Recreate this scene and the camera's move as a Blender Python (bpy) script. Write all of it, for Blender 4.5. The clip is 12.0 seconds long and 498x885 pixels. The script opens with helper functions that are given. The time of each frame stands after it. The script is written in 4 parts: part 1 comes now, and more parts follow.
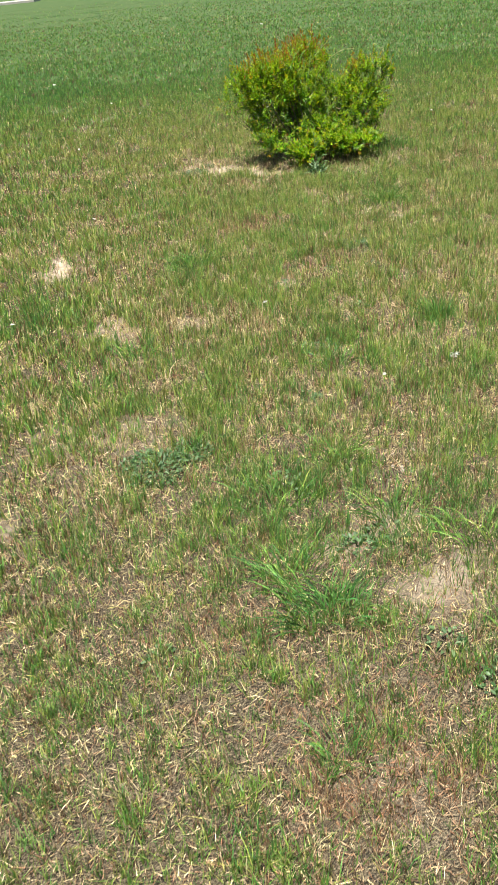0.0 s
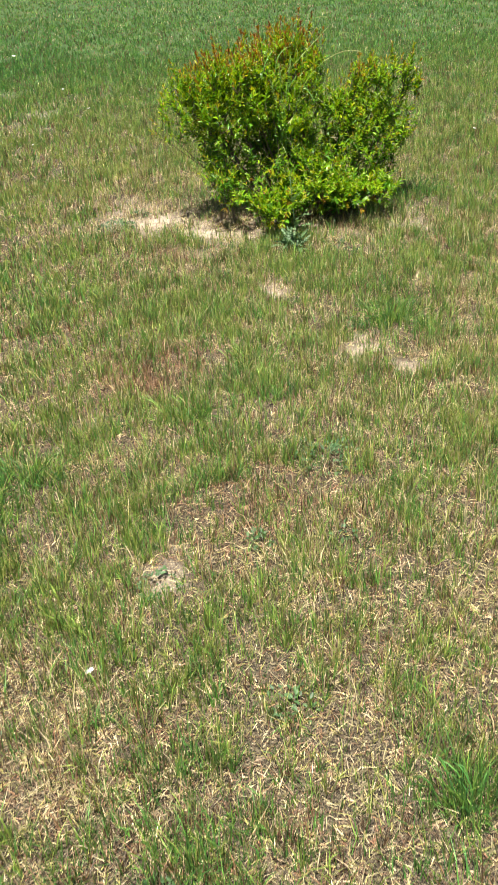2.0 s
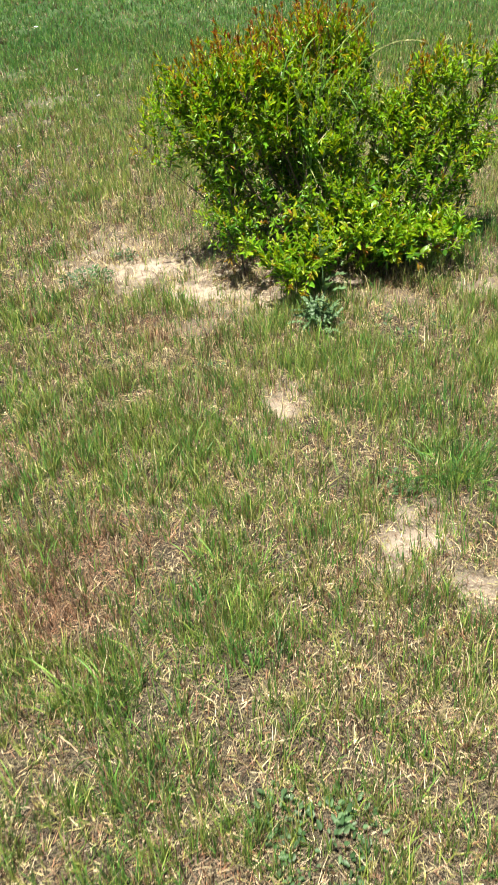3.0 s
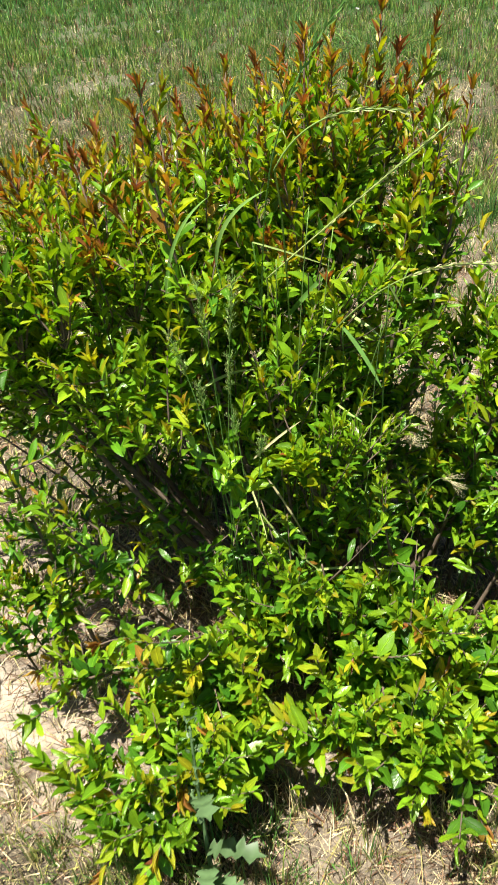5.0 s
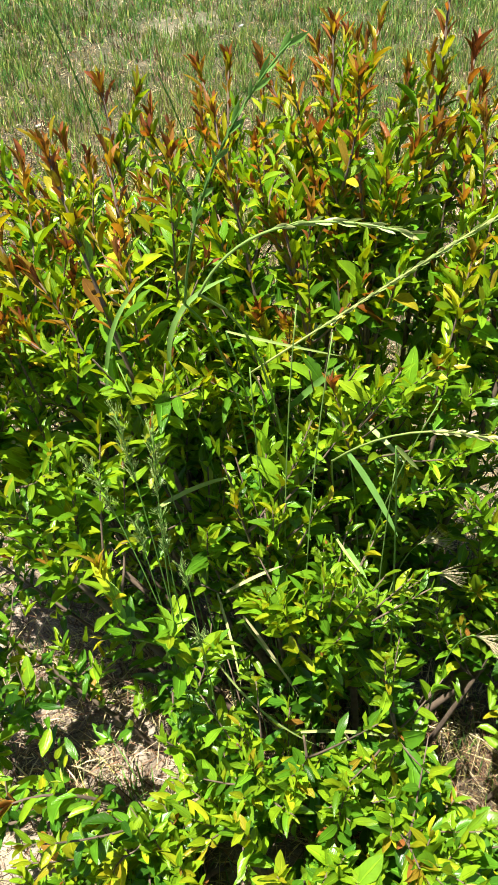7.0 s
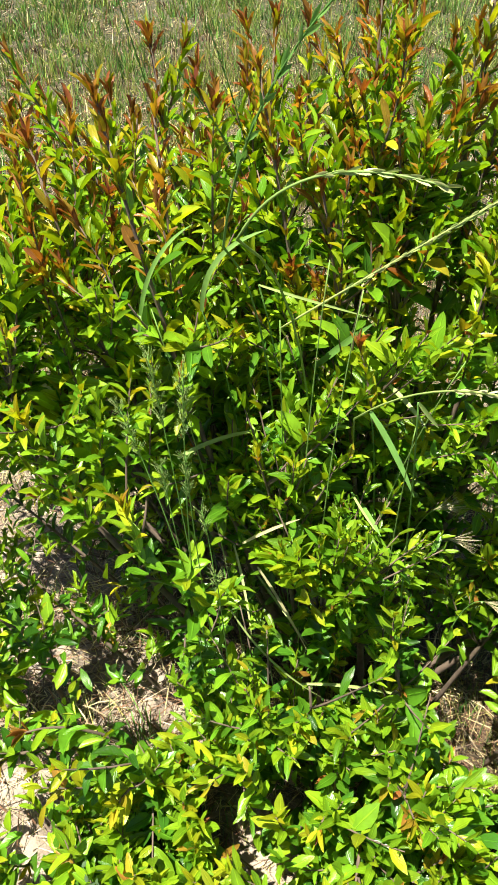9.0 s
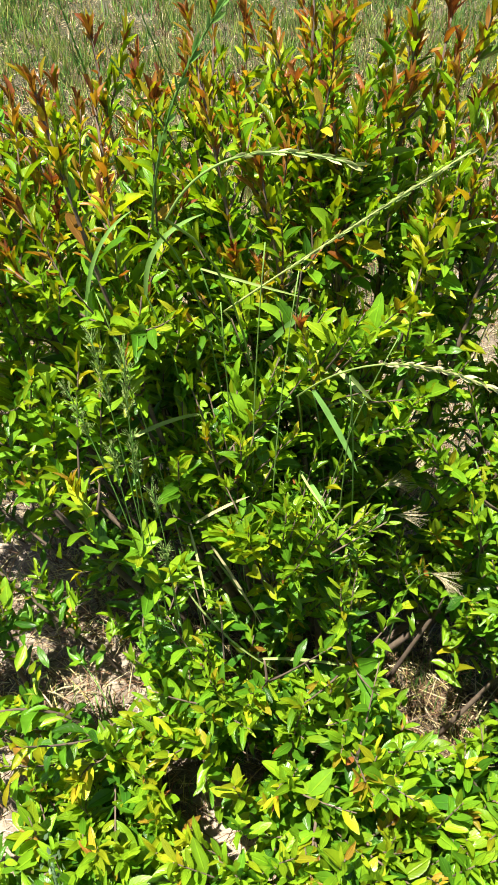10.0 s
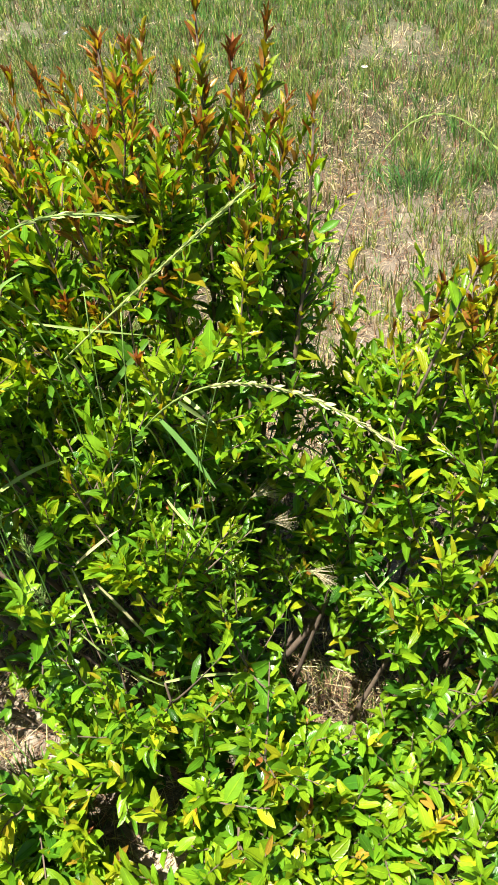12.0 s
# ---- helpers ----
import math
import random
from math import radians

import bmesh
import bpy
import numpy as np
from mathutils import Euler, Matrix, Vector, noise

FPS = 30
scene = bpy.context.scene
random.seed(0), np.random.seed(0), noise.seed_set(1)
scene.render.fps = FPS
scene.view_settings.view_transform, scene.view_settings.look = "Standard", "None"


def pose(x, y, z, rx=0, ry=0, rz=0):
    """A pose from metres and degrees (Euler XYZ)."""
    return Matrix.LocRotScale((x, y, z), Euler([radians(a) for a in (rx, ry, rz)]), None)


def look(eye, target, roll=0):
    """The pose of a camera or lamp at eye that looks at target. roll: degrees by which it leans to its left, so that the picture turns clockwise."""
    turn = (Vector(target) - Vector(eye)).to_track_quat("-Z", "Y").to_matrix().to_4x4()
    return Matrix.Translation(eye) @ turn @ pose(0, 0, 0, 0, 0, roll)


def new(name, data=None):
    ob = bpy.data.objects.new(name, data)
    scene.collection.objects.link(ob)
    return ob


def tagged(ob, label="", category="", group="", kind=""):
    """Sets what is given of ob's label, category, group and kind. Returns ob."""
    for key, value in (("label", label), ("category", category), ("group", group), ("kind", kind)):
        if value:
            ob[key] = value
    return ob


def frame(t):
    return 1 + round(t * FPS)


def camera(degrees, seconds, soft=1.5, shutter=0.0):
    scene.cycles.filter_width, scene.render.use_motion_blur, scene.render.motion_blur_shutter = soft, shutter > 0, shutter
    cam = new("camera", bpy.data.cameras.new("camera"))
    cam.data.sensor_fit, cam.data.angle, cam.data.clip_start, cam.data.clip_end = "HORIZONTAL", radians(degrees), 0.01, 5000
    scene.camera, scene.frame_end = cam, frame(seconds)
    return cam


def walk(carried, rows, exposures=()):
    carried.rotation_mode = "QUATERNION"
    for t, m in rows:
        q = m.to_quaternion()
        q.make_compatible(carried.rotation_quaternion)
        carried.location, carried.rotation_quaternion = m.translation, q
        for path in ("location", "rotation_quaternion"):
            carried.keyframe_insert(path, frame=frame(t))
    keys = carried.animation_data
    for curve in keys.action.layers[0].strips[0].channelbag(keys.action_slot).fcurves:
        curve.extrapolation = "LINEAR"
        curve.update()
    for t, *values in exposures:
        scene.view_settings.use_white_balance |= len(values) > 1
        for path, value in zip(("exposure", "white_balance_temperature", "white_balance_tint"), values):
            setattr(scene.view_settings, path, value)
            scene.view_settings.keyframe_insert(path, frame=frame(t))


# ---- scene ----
cam = camera(32.6, 12.0, soft=1.6, shutter=0.08)

PATH = [
    (0, (-0.406, -7.451, 1.608), (-0.28, -5.602, 0.578), -5.5),
    (0.5, (-0.141, -6.811, 1.615), (-0.048, -4.975, 0.561), -3.5),
    (1, (0.077, -6.068, 1.598), (0.118, -4.235, 0.533), -4.1),
    (1.5, (0.3, -5.379, 1.587), (0.362, -3.574, 0.476), -4.6),
    (2, (0.414, -4.636, 1.571), (0.481, -2.829, 0.463), -3.9),
    (2.5, (0.56, -3.907, 1.519), (0.475, -2.104, 0.407), -5.0),
    (2.7, (0.625, -3.598, 1.501), (0.558, -1.817, 0.353), -4.6),
    (4.3, (1.141, -1.154, 1.402), (0.859, 0.476, 0.278), -6.4),
    (4.5, (1.204, -0.94, 1.385), (0.907, 0.646, 0.204), -3.6),
    (4.6, (1.235, -0.86, 1.397), (0.925, 0.708, 0.194), -2.8),
    (5, (1.238, -0.483, 1.362), (0.775, 1.04, 0.152), -5.1),
    (5.5, (1.279, -0.139, 1.329), (0.858, 1.358, 0.071), -5.0),
    (6, (1.296, -0.062, 1.328), (0.862, 1.407, 0.042), -4.3),
    (6.5, (1.262, -0.038, 1.326), (0.717, 1.378, 0.023), -4.2),
    (7, (1.252, -0.043, 1.328), (0.616, 1.332, 0.022), -4.9),
    (7.5, (1.252, -0.076, 1.33), (0.61, 1.287, 0.015), -3.5),
    (7.7, (1.247, -0.083, 1.327), (0.58, 1.266, 0.009), -3.6),
    (9.3, (1.272, -0.071, 1.328), (0.619, 1.243, -0.032), -2.4),
    (9.5, (1.289, -0.076, 1.318), (0.66, 1.246, -0.044), -2.5),
    (9.8, (1.293, -0.087, 1.326), (0.687, 1.252, -0.03), -2.6),
    (10, (1.299, -0.093, 1.334), (0.698, 1.242, -0.029), -2.4),
    (10.5, (1.324, -0.128, 1.357), (0.797, 1.239, -0.004), -2.6),
    (11, (1.342, -0.121, 1.373), (0.926, 1.291, 0.019), -2.1),
    (11.5, (1.345, -0.112, 1.368), (0.936, 1.315, 0.029), -3.4),
    (12, (1.37, -0.118, 1.367), (0.972, 1.324, 0.04), -6.1),
]
walk(cam, [(t, look(eye, target, roll)) for t, eye, target, roll in PATH],
     exposures=[(0.0, 1.43), (2.7, 1.43), (4.5, 1.39), (5.0, 1.37), (5.5, 1.56), (7.7, 1.64), (9.5, 1.62), (12.0, 1.64)])

# ---- world and sun ----
SUN_FROM = Vector((-0.10, -0.23, 1.0)).normalized()
world = bpy.data.worlds.new("sky")
scene.world = world
world.use_nodes = True
_wn, _wl = world.node_tree.nodes, world.node_tree.links
_sky = _wn.new("ShaderNodeTexSky")
_sky.sky_type = "NISHITA"
_sky.sun_disc = False
_sky.sun_elevation = math.asin(SUN_FROM.z)
_sky.sun_rotation = math.atan2(SUN_FROM.x, SUN_FROM.y)
_wl.new(_sky.outputs["Color"], _wn["Background"].inputs["Color"])
_wn["Background"].inputs["Strength"].default_value = 0.037
_sun = bpy.data.lights.new("sun", "SUN")
_sun.energy = 5.0
_sun.angle = radians(0.53)
_sun.color = (1.0, 0.94, 0.82)
new("sun", _sun).matrix_world = look(SUN_FROM * 30, (0, 0, 0))


# ---- small tools ----
def mesh_of(name, verts, tris, smooth=True, **attributes):
    """A mesh from arrays of corners and triangles, with one float a corner for each attribute."""
    verts, tris = np.asarray(verts, np.float32), np.asarray(tris, np.int32)
    me = bpy.data.meshes.new(name)
    me.vertices.add(len(verts))
    me.vertices.foreach_set("co", verts.ravel())
    me.loops.add(tris.size)
    me.loops.foreach_set("vertex_index", tris.ravel())
    me.polygons.add(len(tris))
    me.polygons.foreach_set("loop_start", np.arange(0, tris.size, 3, dtype=np.int32))
    me.polygons.foreach_set("loop_total", np.full(len(tris), 3, np.int32))
    me.polygons.foreach_set("use_smooth", np.full(len(tris), smooth))
    for key, values in attributes.items():
        at = me.attributes.new(key, "FLOAT", "POINT")
        at.data.foreach_set("value", np.asarray(values, np.float32))
    me.update(calc_edges=True)
    return me


def thing(name, label, category, at=(0, 0, 0), group=""):
    ob = new(name)
    ob.empty_display_size = 0.05
    ob.location = at
    return tagged(ob, label, category, group)


def part(name, me, material, parent, label="", kind=""):
    ob = new(name, me)
    if not me.materials:
        me.materials.append(material)
    ob.parent = parent
    if parent is not None:
        ob.matrix_parent_inverse = Matrix.Translation(parent.location).inverted() if parent.type == "EMPTY" else Matrix()
    return tagged(ob, label, "", "", kind)


def unit(v):
    return v / np.maximum(np.linalg.norm(v, axis=-1, keepdims=True), 1e-9)


def bezier(a, b, c, n):
    s = np.linspace(0, 1, n)[:, None]
    a, b, c = np.array(a, float), np.array(b, float), np.array(c, float)
    return (1 - s) ** 2 * a + 2 * s * (1 - s) * b + s * s * c


def tube(points, r0, r1, sides=6, value=0.0):
    """Corners and triangles of a tapered round stem along points."""
    pts = np.asarray(points, float)
    n = len(pts)
    tang = unit(np.gradient(pts, axis=0))
    side = unit(np.cross(tang, np.array([0.31, 0.17, 0.93])))
    other = np.cross(tang, side)
    r = np.linspace(r0, r1, n)[:, None, None]
    a = np.linspace(0, 2 * np.pi, sides, endpoint=False)[None, :, None]
    ring = pts[:, None] + r * (np.cos(a) * side[:, None] + np.sin(a) * other[:, None])
    v = np.concatenate([ring.reshape(-1, 3), pts[:1], pts[-1:]])
    f = []
    for i in range(n - 1):
        for j in range(sides):
            k = (j + 1) % sides
            p, q, u, w = i * sides + j, i * sides + k, (i + 1) * sides + k, (i + 1) * sides + j
            f += [(p, q, u), (p, u, w)]
    for j in range(sides):
        k = (j + 1) % sides
        f += [(n * sides, k, j), (n * sides + 1, (n - 1) * sides + j, (n - 1) * sides + k)]
    return v, np.array(f), np.full(len(v), value)


def joined(pieces):
    """One set of corners, triangles and values out of several."""
    vs, fs, at, base = [], [], [], 0
    for v, f, a in pieces:
        vs.append(v), fs.append(np.asarray(f) + base), at.append(a)
        base += len(v)
    return np.concatenate(vs), np.concatenate(fs), np.concatenate(at)


def value_noise(x, y, size, seed):
    """Smooth noise from 0 to 1 over the plan, with cells of the given size."""
    table = np.random.default_rng(seed).random((64, 64))
    u, v = np.asarray(x) / size + 17.3, np.asarray(y) / size + 41.7
    i, j = np.floor(u).astype(int), np.floor(v).astype(int)
    fu, fv = u - i, v - j
    fu, fv = fu * fu * (3 - 2 * fu), fv * fv * (3 - 2 * fv)
    g = lambda a, b: table[a % 64, b % 64]
    return (g(i, j) * (1 - fu) + g(i + 1, j) * fu) * (1 - fv) + (g(i, j + 1) * (1 - fu) + g(i + 1, j + 1) * fu) * fv


# ---- materials ----
def ramp(nt, stops):
    node = nt.nodes.new("ShaderNodeValToRGB")
    while len(node.color_ramp.elements) < len(stops):
        node.color_ramp.elements.new(0.5)
    for el, (p, c) in zip(node.color_ramp.elements, stops):
        el.position, el.color = p, (*c, 1)
    return node


def plant_material(name, stops, rough=0.45, through_light=0.35, warm=(1.25, 1.25, 0.55), spread=0.25, spec=0.5, grain=60.0, blotch=0.15, ribs=False):
    """Leaf or blade: colour by the age attribute, some light passing through it."""
    ma = bpy.data.materials.new(name)
    ma.use_nodes = True
    nt = ma.node_tree
    b = nt.nodes["Principled BSDF"]
    at = nt.nodes.new("ShaderNodeAttribute")
    at.attribute_name = "age"
    col = ramp(nt, stops)
    nt.links.new(at.outputs["Fac"], col.inputs["Fac"])
    geo = nt.nodes.new("ShaderNodeNewGeometry")
    info = nt.nodes.new("ShaderNodeObjectInfo")
    add = nt.nodes.new("ShaderNodeMath")
    add.operation = "ADD"
    nt.links.new(geo.outputs["Random Per Island"], add.inputs[0])
    nt.links.new(info.outputs["Random"], add.inputs[1])
    fr = nt.nodes.new("ShaderNodeMath")
    fr.operation = "FRACT"
    nt.links.new(add.outputs[0], fr.inputs[0])
    no = nt.nodes.new("ShaderNodeTexNoise")
    no.inputs["Scale"].default_value = grain
    tc = nt.nodes.new("ShaderNodeTexCoord")
    nt.links.new(tc.outputs["Object"], no.inputs["Vector"])
    mr = nt.nodes.new("ShaderNodeMapRange")
    mr.inputs["To Min"].default_value, mr.inputs["To Max"].default_value = 1 - spread, 1 + spread
    nt.links.new(fr.outputs[0], mr.inputs["Value"])
    mr2 = nt.nodes.new("ShaderNodeMapRange")
    mr2.inputs["From Min"].default_value, mr2.inputs["From Max"].default_value = 0.3, 0.7
    mr2.inputs["To Min"].default_value, mr2.inputs["To Max"].default_value = 1 - blotch, 1 + blotch
    nt.links.new(no.outputs["Fac"], mr2.inputs["Value"])
    mu = nt.nodes.new("ShaderNodeMath")
    mu.operation = "MULTIPLY"
    nt.links.new(mr.outputs[0], mu.inputs[0])
    nt.links.new(mr2.outputs[0], mu.inputs[1])
    sc = nt.nodes.new("ShaderNodeVectorMath")
    sc.operation = "SCALE"
    nt.links.new(col.outputs["Color"], sc.inputs[0])
    nt.links.new(mu.outputs[0], sc.inputs["Scale"])
    if ribs:
        # a pale midrib and side veins that run out and forwards to the edge, sunk a little into the blade
        across, along = nt.nodes.new("ShaderNodeAttribute"), nt.nodes.new("ShaderNodeAttribute")
        across.attribute_name, along.attribute_name = "across", "along"

        def calc(kind, a, c):
            m = nt.nodes.new("ShaderNodeMath")
            m.operation = kind
            for k, value in enumerate((a, c)):
                if isinstance(value, float):
                    m.inputs[k].default_value = value
                else:
                    nt.links.new(value, m.inputs[k])
            return m.outputs[0]

        mid = nt.nodes.new("ShaderNodeMapRange")
        mid.interpolation_type = "SMOOTHSTEP"
        mid.inputs["From Min"].default_value, mid.inputs["From Max"].default_value = 0.16, 0.03
        nt.links.new(across.outputs["Fac"], mid.inputs["Value"])
        slope = calc("SUBTRACT", calc("MULTIPLY", along.outputs["Fac"], 24.0), calc("MULTIPLY", across.outputs["Fac"], 7.0))
        vein = calc("POWER", calc("ABSOLUTE", calc("SINE", slope, 0.0), 0.0), 0.5)
        tone = calc("ADD", calc("MULTIPLY", vein, 0.05), calc("ADD", calc("MULTIPLY", mid.outputs[0], 0.45), 0.95))
        veined = nt.nodes.new("ShaderNodeVectorMath")
        veined.operation = "SCALE"
        nt.links.new(sc.outputs[0], veined.inputs[0])
        nt.links.new(tone, veined.inputs["Scale"])
        sc = veined
        bump = nt.nodes.new("ShaderNodeBump")
        bump.inputs["Strength"].default_value, bump.inputs["Distance"].default_value = 0.7, 0.0012
        nt.links.new(calc("SUBTRACT", calc("ADD", calc("MULTIPLY", vein, 0.18), no.outputs["Fac"]), mid.outputs[0]), bump.inputs["Height"])
        nt.links.new(bump.outputs["Normal"], b.inputs["Normal"])
    nt.links.new(sc.outputs[0], b.inputs["Base Color"])
    b.inputs["Roughness"].default_value = rough
    b.inputs["Specular IOR Level"].default_value = spec
    if through_light:
        wa = nt.nodes.new("ShaderNodeVectorMath")
        wa.operation = "MULTIPLY"
        wa.inputs[1].default_value = warm
        nt.links.new(sc.outputs[0], wa.inputs[0])
        tr = nt.nodes.new("ShaderNodeBsdfTranslucent")
        nt.links.new(wa.outputs[0], tr.inputs["Color"])
        mix = nt.nodes.new("ShaderNodeMixShader")
        mix.inputs["Fac"].default_value = through_light
        nt.links.new(b.outputs[0], mix.inputs[1])
        nt.links.new(tr.outputs[0], mix.inputs[2])
        nt.links.new(mix.outputs[0], nt.nodes["Material Output"].inputs["Surface"])
    return ma


def rough_material(name, stops, scale=40.0, rough=0.9, bump=0.4, depth=0.004, second=6.0):
    """Soil, bark, stone: two scales of mottling and a fine relief."""
    ma = bpy.data.materials.new(name)
    ma.use_nodes = True
    nt = ma.node_tree
    b = nt.nodes["Principled BSDF"]
    tc = nt.nodes.new("ShaderNodeTexCoord")
    n1, n2 = nt.nodes.new("ShaderNodeTexNoise"), nt.nodes.new("ShaderNodeTexNoise")
    for n, s in ((n1, scale), (n2, second)):
        n.inputs["Scale"].default_value, n.inputs["Detail"].default_value = s, 6
        nt.links.new(tc.outputs["Object"], n.inputs["Vector"])
    mix = nt.nodes.new("ShaderNodeMix")
    mix.inputs["Factor"].default_value = 0.4
    nt.links.new(n1.outputs["Fac"], mix.inputs["A"])
    nt.links.new(n2.outputs["Fac"], mix.inputs["B"])
    col = ramp(nt, stops)
    nt.links.new(mix.outputs["Result"], col.inputs["Fac"])
    nt.links.new(col.outputs["Color"], b.inputs["Base Color"])
    b.inputs["Roughness"].default_value = rough
    bu = nt.nodes.new("ShaderNodeBump")
    bu.inputs["Strength"].default_value, bu.inputs["Distance"].default_value = bump, depth
    nt.links.new(n1.outputs["Fac"], bu.inputs["Height"])
    nt.links.new(bu.outputs["Normal"], b.inputs["Normal"])
    return ma


LEAF = plant_material("shrub_leaf", [(0.0, (0.034, 0.120, 0.010)), (0.30, (0.094, 0.242, 0.012)), (0.52, (0.225, 0.370, 0.013)),
                                     (0.66, (0.34, 0.33, 0.013)), (0.80, (0.31, 0.165, 0.028)), (0.90, (0.27, 0.088, 0.030)), (1.0, (0.18, 0.055, 0.028))],
                      rough=0.30, through_light=0.40, warm=(1.45, 1.3, 0.3), spread=0.32, spec=0.45, ribs=True)
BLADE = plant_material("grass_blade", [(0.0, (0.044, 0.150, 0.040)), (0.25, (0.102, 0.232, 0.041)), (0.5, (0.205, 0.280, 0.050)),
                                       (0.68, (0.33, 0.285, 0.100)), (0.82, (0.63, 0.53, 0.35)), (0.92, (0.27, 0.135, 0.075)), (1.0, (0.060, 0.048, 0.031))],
                       rough=0.50, through_light=0.22, warm=(1.15, 1.2, 0.7), spread=0.58, blotch=0.30, spec=0.4, grain=25.0)
WEED = plant_material("weed_leaf", [(0.0, (0.032, 0.080, 0.026)), (0.5, (0.072, 0.142, 0.052)), (1.0, (0.14, 0.215, 0.10))], rough=0.5,
                      through_light=0.25, warm=(1.1, 1.2, 0.6), spread=0.25)
STRAW = plant_material("straw", [(0.0, (0.085, 0.215, 0.045)), (0.3, (0.175, 0.360, 0.070)), (0.5, (0.34, 0.45, 0.13)), (0.7, (0.55, 0.53, 0.25)), (1.0, (0.70, 0.61, 0.40))], rough=0.5,
                       through_light=0.25, warm=(1.1, 1.1, 0.8), spread=0.15)
PETAL = plant_material("petal", [(0.0, (0.80, 0.80, 0.76)), (1.0, (0.85, 0.84, 0.80))], rough=0.6, through_light=0.25, warm=(1, 1, 1), spread=0.08)
BARK = rough_material("bark", [(0.3, (0.07, 0.05, 0.034)), (0.6, (0.15, 0.11, 0.078)), (0.8, (0.26, 0.21, 0.16))], scale=90, depth=0.002)
DEADWOOD = rough_material("deadwood", [(0.3, (0.20, 0.15, 0.10)), (0.6, (0.33, 0.26, 0.18)), (0.8, (0.44, 0.37, 0.28))], scale=110, depth=0.002)
CONCRETE = rough_material("concrete", [(0.3, (0.26, 0.25, 0.235)), (0.7, (0.36, 0.35, 0.33))], scale=2.0, second=0.3)
PEBBLE = rough_material("pebble", [(0.3, (0.22, 0.195, 0.16)), (0.7, (0.36, 0.33, 0.28))], scale=90, bump=0.2)
CLOD = rough_material("clod", [(0.3, (0.38, 0.29, 0.19)), (0.7, (0.58, 0.47, 0.34))], scale=120)


def ground_material():
    """Pale sandy soil where bare, dry litter with shade painted between its straws elsewhere, green turf far off."""
    ma = bpy.data.materials.new("ground_soil")
    ma.use_nodes = True
    nt = ma.node_tree
    b = nt.nodes["Principled BSDF"]
    tc = nt.nodes.new("ShaderNodeTexCoord")

    def tex(scale, detail=8):
        n = nt.nodes.new("ShaderNodeTexNoise")
        n.inputs["Scale"].default_value, n.inputs["Detail"].default_value = scale, detail
        nt.links.new(tc.outputs["Object"], n.inputs["Vector"])
        return n

    def straws(turn, seed):
        place = nt.nodes.new("ShaderNodeMapping")
        place.inputs["Rotation"].default_value = (0, 0, turn)
        place.inputs["Location"].default_value = (seed, 2 * seed, 0)
        place.inputs["Scale"].default_value = (150.0, 420.0, 60.0)
        nt.links.new(tc.outputs["Object"], place.inputs["Vector"])
        n = nt.nodes.new("ShaderNodeTexNoise")
        n.inputs["Scale"].default_value, n.inputs["Detail"].default_value = 1.0, 3
        n.inputs["Distortion"].default_value = 0.6
        nt.links.new(place.outputs[0], n.inputs["Vector"])
        return n.outputs["Fac"]

    def larger(a, c):
        m = nt.nodes.new("ShaderNodeMath")
        m.operation = "MAXIMUM"
        nt.links.new(a, m.inputs[0])
        nt.links.new(c, m.inputs[1])
        return m.outputs[0]

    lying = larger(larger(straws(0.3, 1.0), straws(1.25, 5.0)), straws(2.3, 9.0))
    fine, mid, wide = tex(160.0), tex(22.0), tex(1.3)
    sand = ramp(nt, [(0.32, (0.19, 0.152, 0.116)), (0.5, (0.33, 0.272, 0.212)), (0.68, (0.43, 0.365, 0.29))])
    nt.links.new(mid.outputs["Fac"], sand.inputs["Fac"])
    # the near-black low stop paints the shade in the gaps between straws
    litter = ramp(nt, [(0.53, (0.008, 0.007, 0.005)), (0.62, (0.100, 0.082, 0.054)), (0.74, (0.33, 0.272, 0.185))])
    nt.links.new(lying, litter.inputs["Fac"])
    turf = ramp(nt, [(0.35, (0.032, 0.064, 0.020)), (0.55, (0.048, 0.082, 0.026)), (0.7, (0.080, 0.098, 0.036))])
    nt.links.new(wide.outputs["Fac"], turf.inputs["Fac"])
    mat = ramp(nt, [(0.30, (0.036, 0.048, 0.017)), (0.45, (0.066, 0.066, 0.028)), (0.58, (0.090, 0.080, 0.039)), (0.72, (0.150, 0.125, 0.072))])
    nt.links.new(tex(5.0, 14).outputs["Fac"], mat.inputs["Fac"])

    def mixed(fac, a, c):
        m = nt.nodes.new("ShaderNodeMix")
        m.data_type = "RGBA"
        nt.links.new(fac, m.inputs["Factor"])
        nt.links.new(a, m.inputs["A"])
        nt.links.new(c, m.inputs["B"])
        return m.outputs["Result"]

    def attr(name):
        a = nt.nodes.new("ShaderNodeAttribute")
        a.attribute_name = name
        return a.outputs["Fac"]

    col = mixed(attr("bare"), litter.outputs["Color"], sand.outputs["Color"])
    col = mixed(attr("sides"), col, mat.outputs["Color"])
    col = mixed(attr("turf"), col, turf.outputs["Color"])
    nt.links.new(col, b.inputs["Base Color"])
    b.inputs["Roughness"].default_value = 0.95
    b.inputs["Specular IOR Level"].default_value = 0.2
    bu = nt.nodes.new("ShaderNodeBump")
    bu.inputs["Strength"].default_value, bu.inputs["Distance"].default_value = 0.7, 0.006
    add = nt.nodes.new("ShaderNodeMath")
    nt.links.new(fine.outputs["Fac"], add.inputs[0])
    nt.links.new(mid.outputs["Fac"], add.inputs[1])
    nt.links.new(add.outputs[0], bu.inputs["Height"])
    nt.links.new(bu.outputs["Normal"], b.inputs["Normal"])
    return ma


GROUND = ground_material()

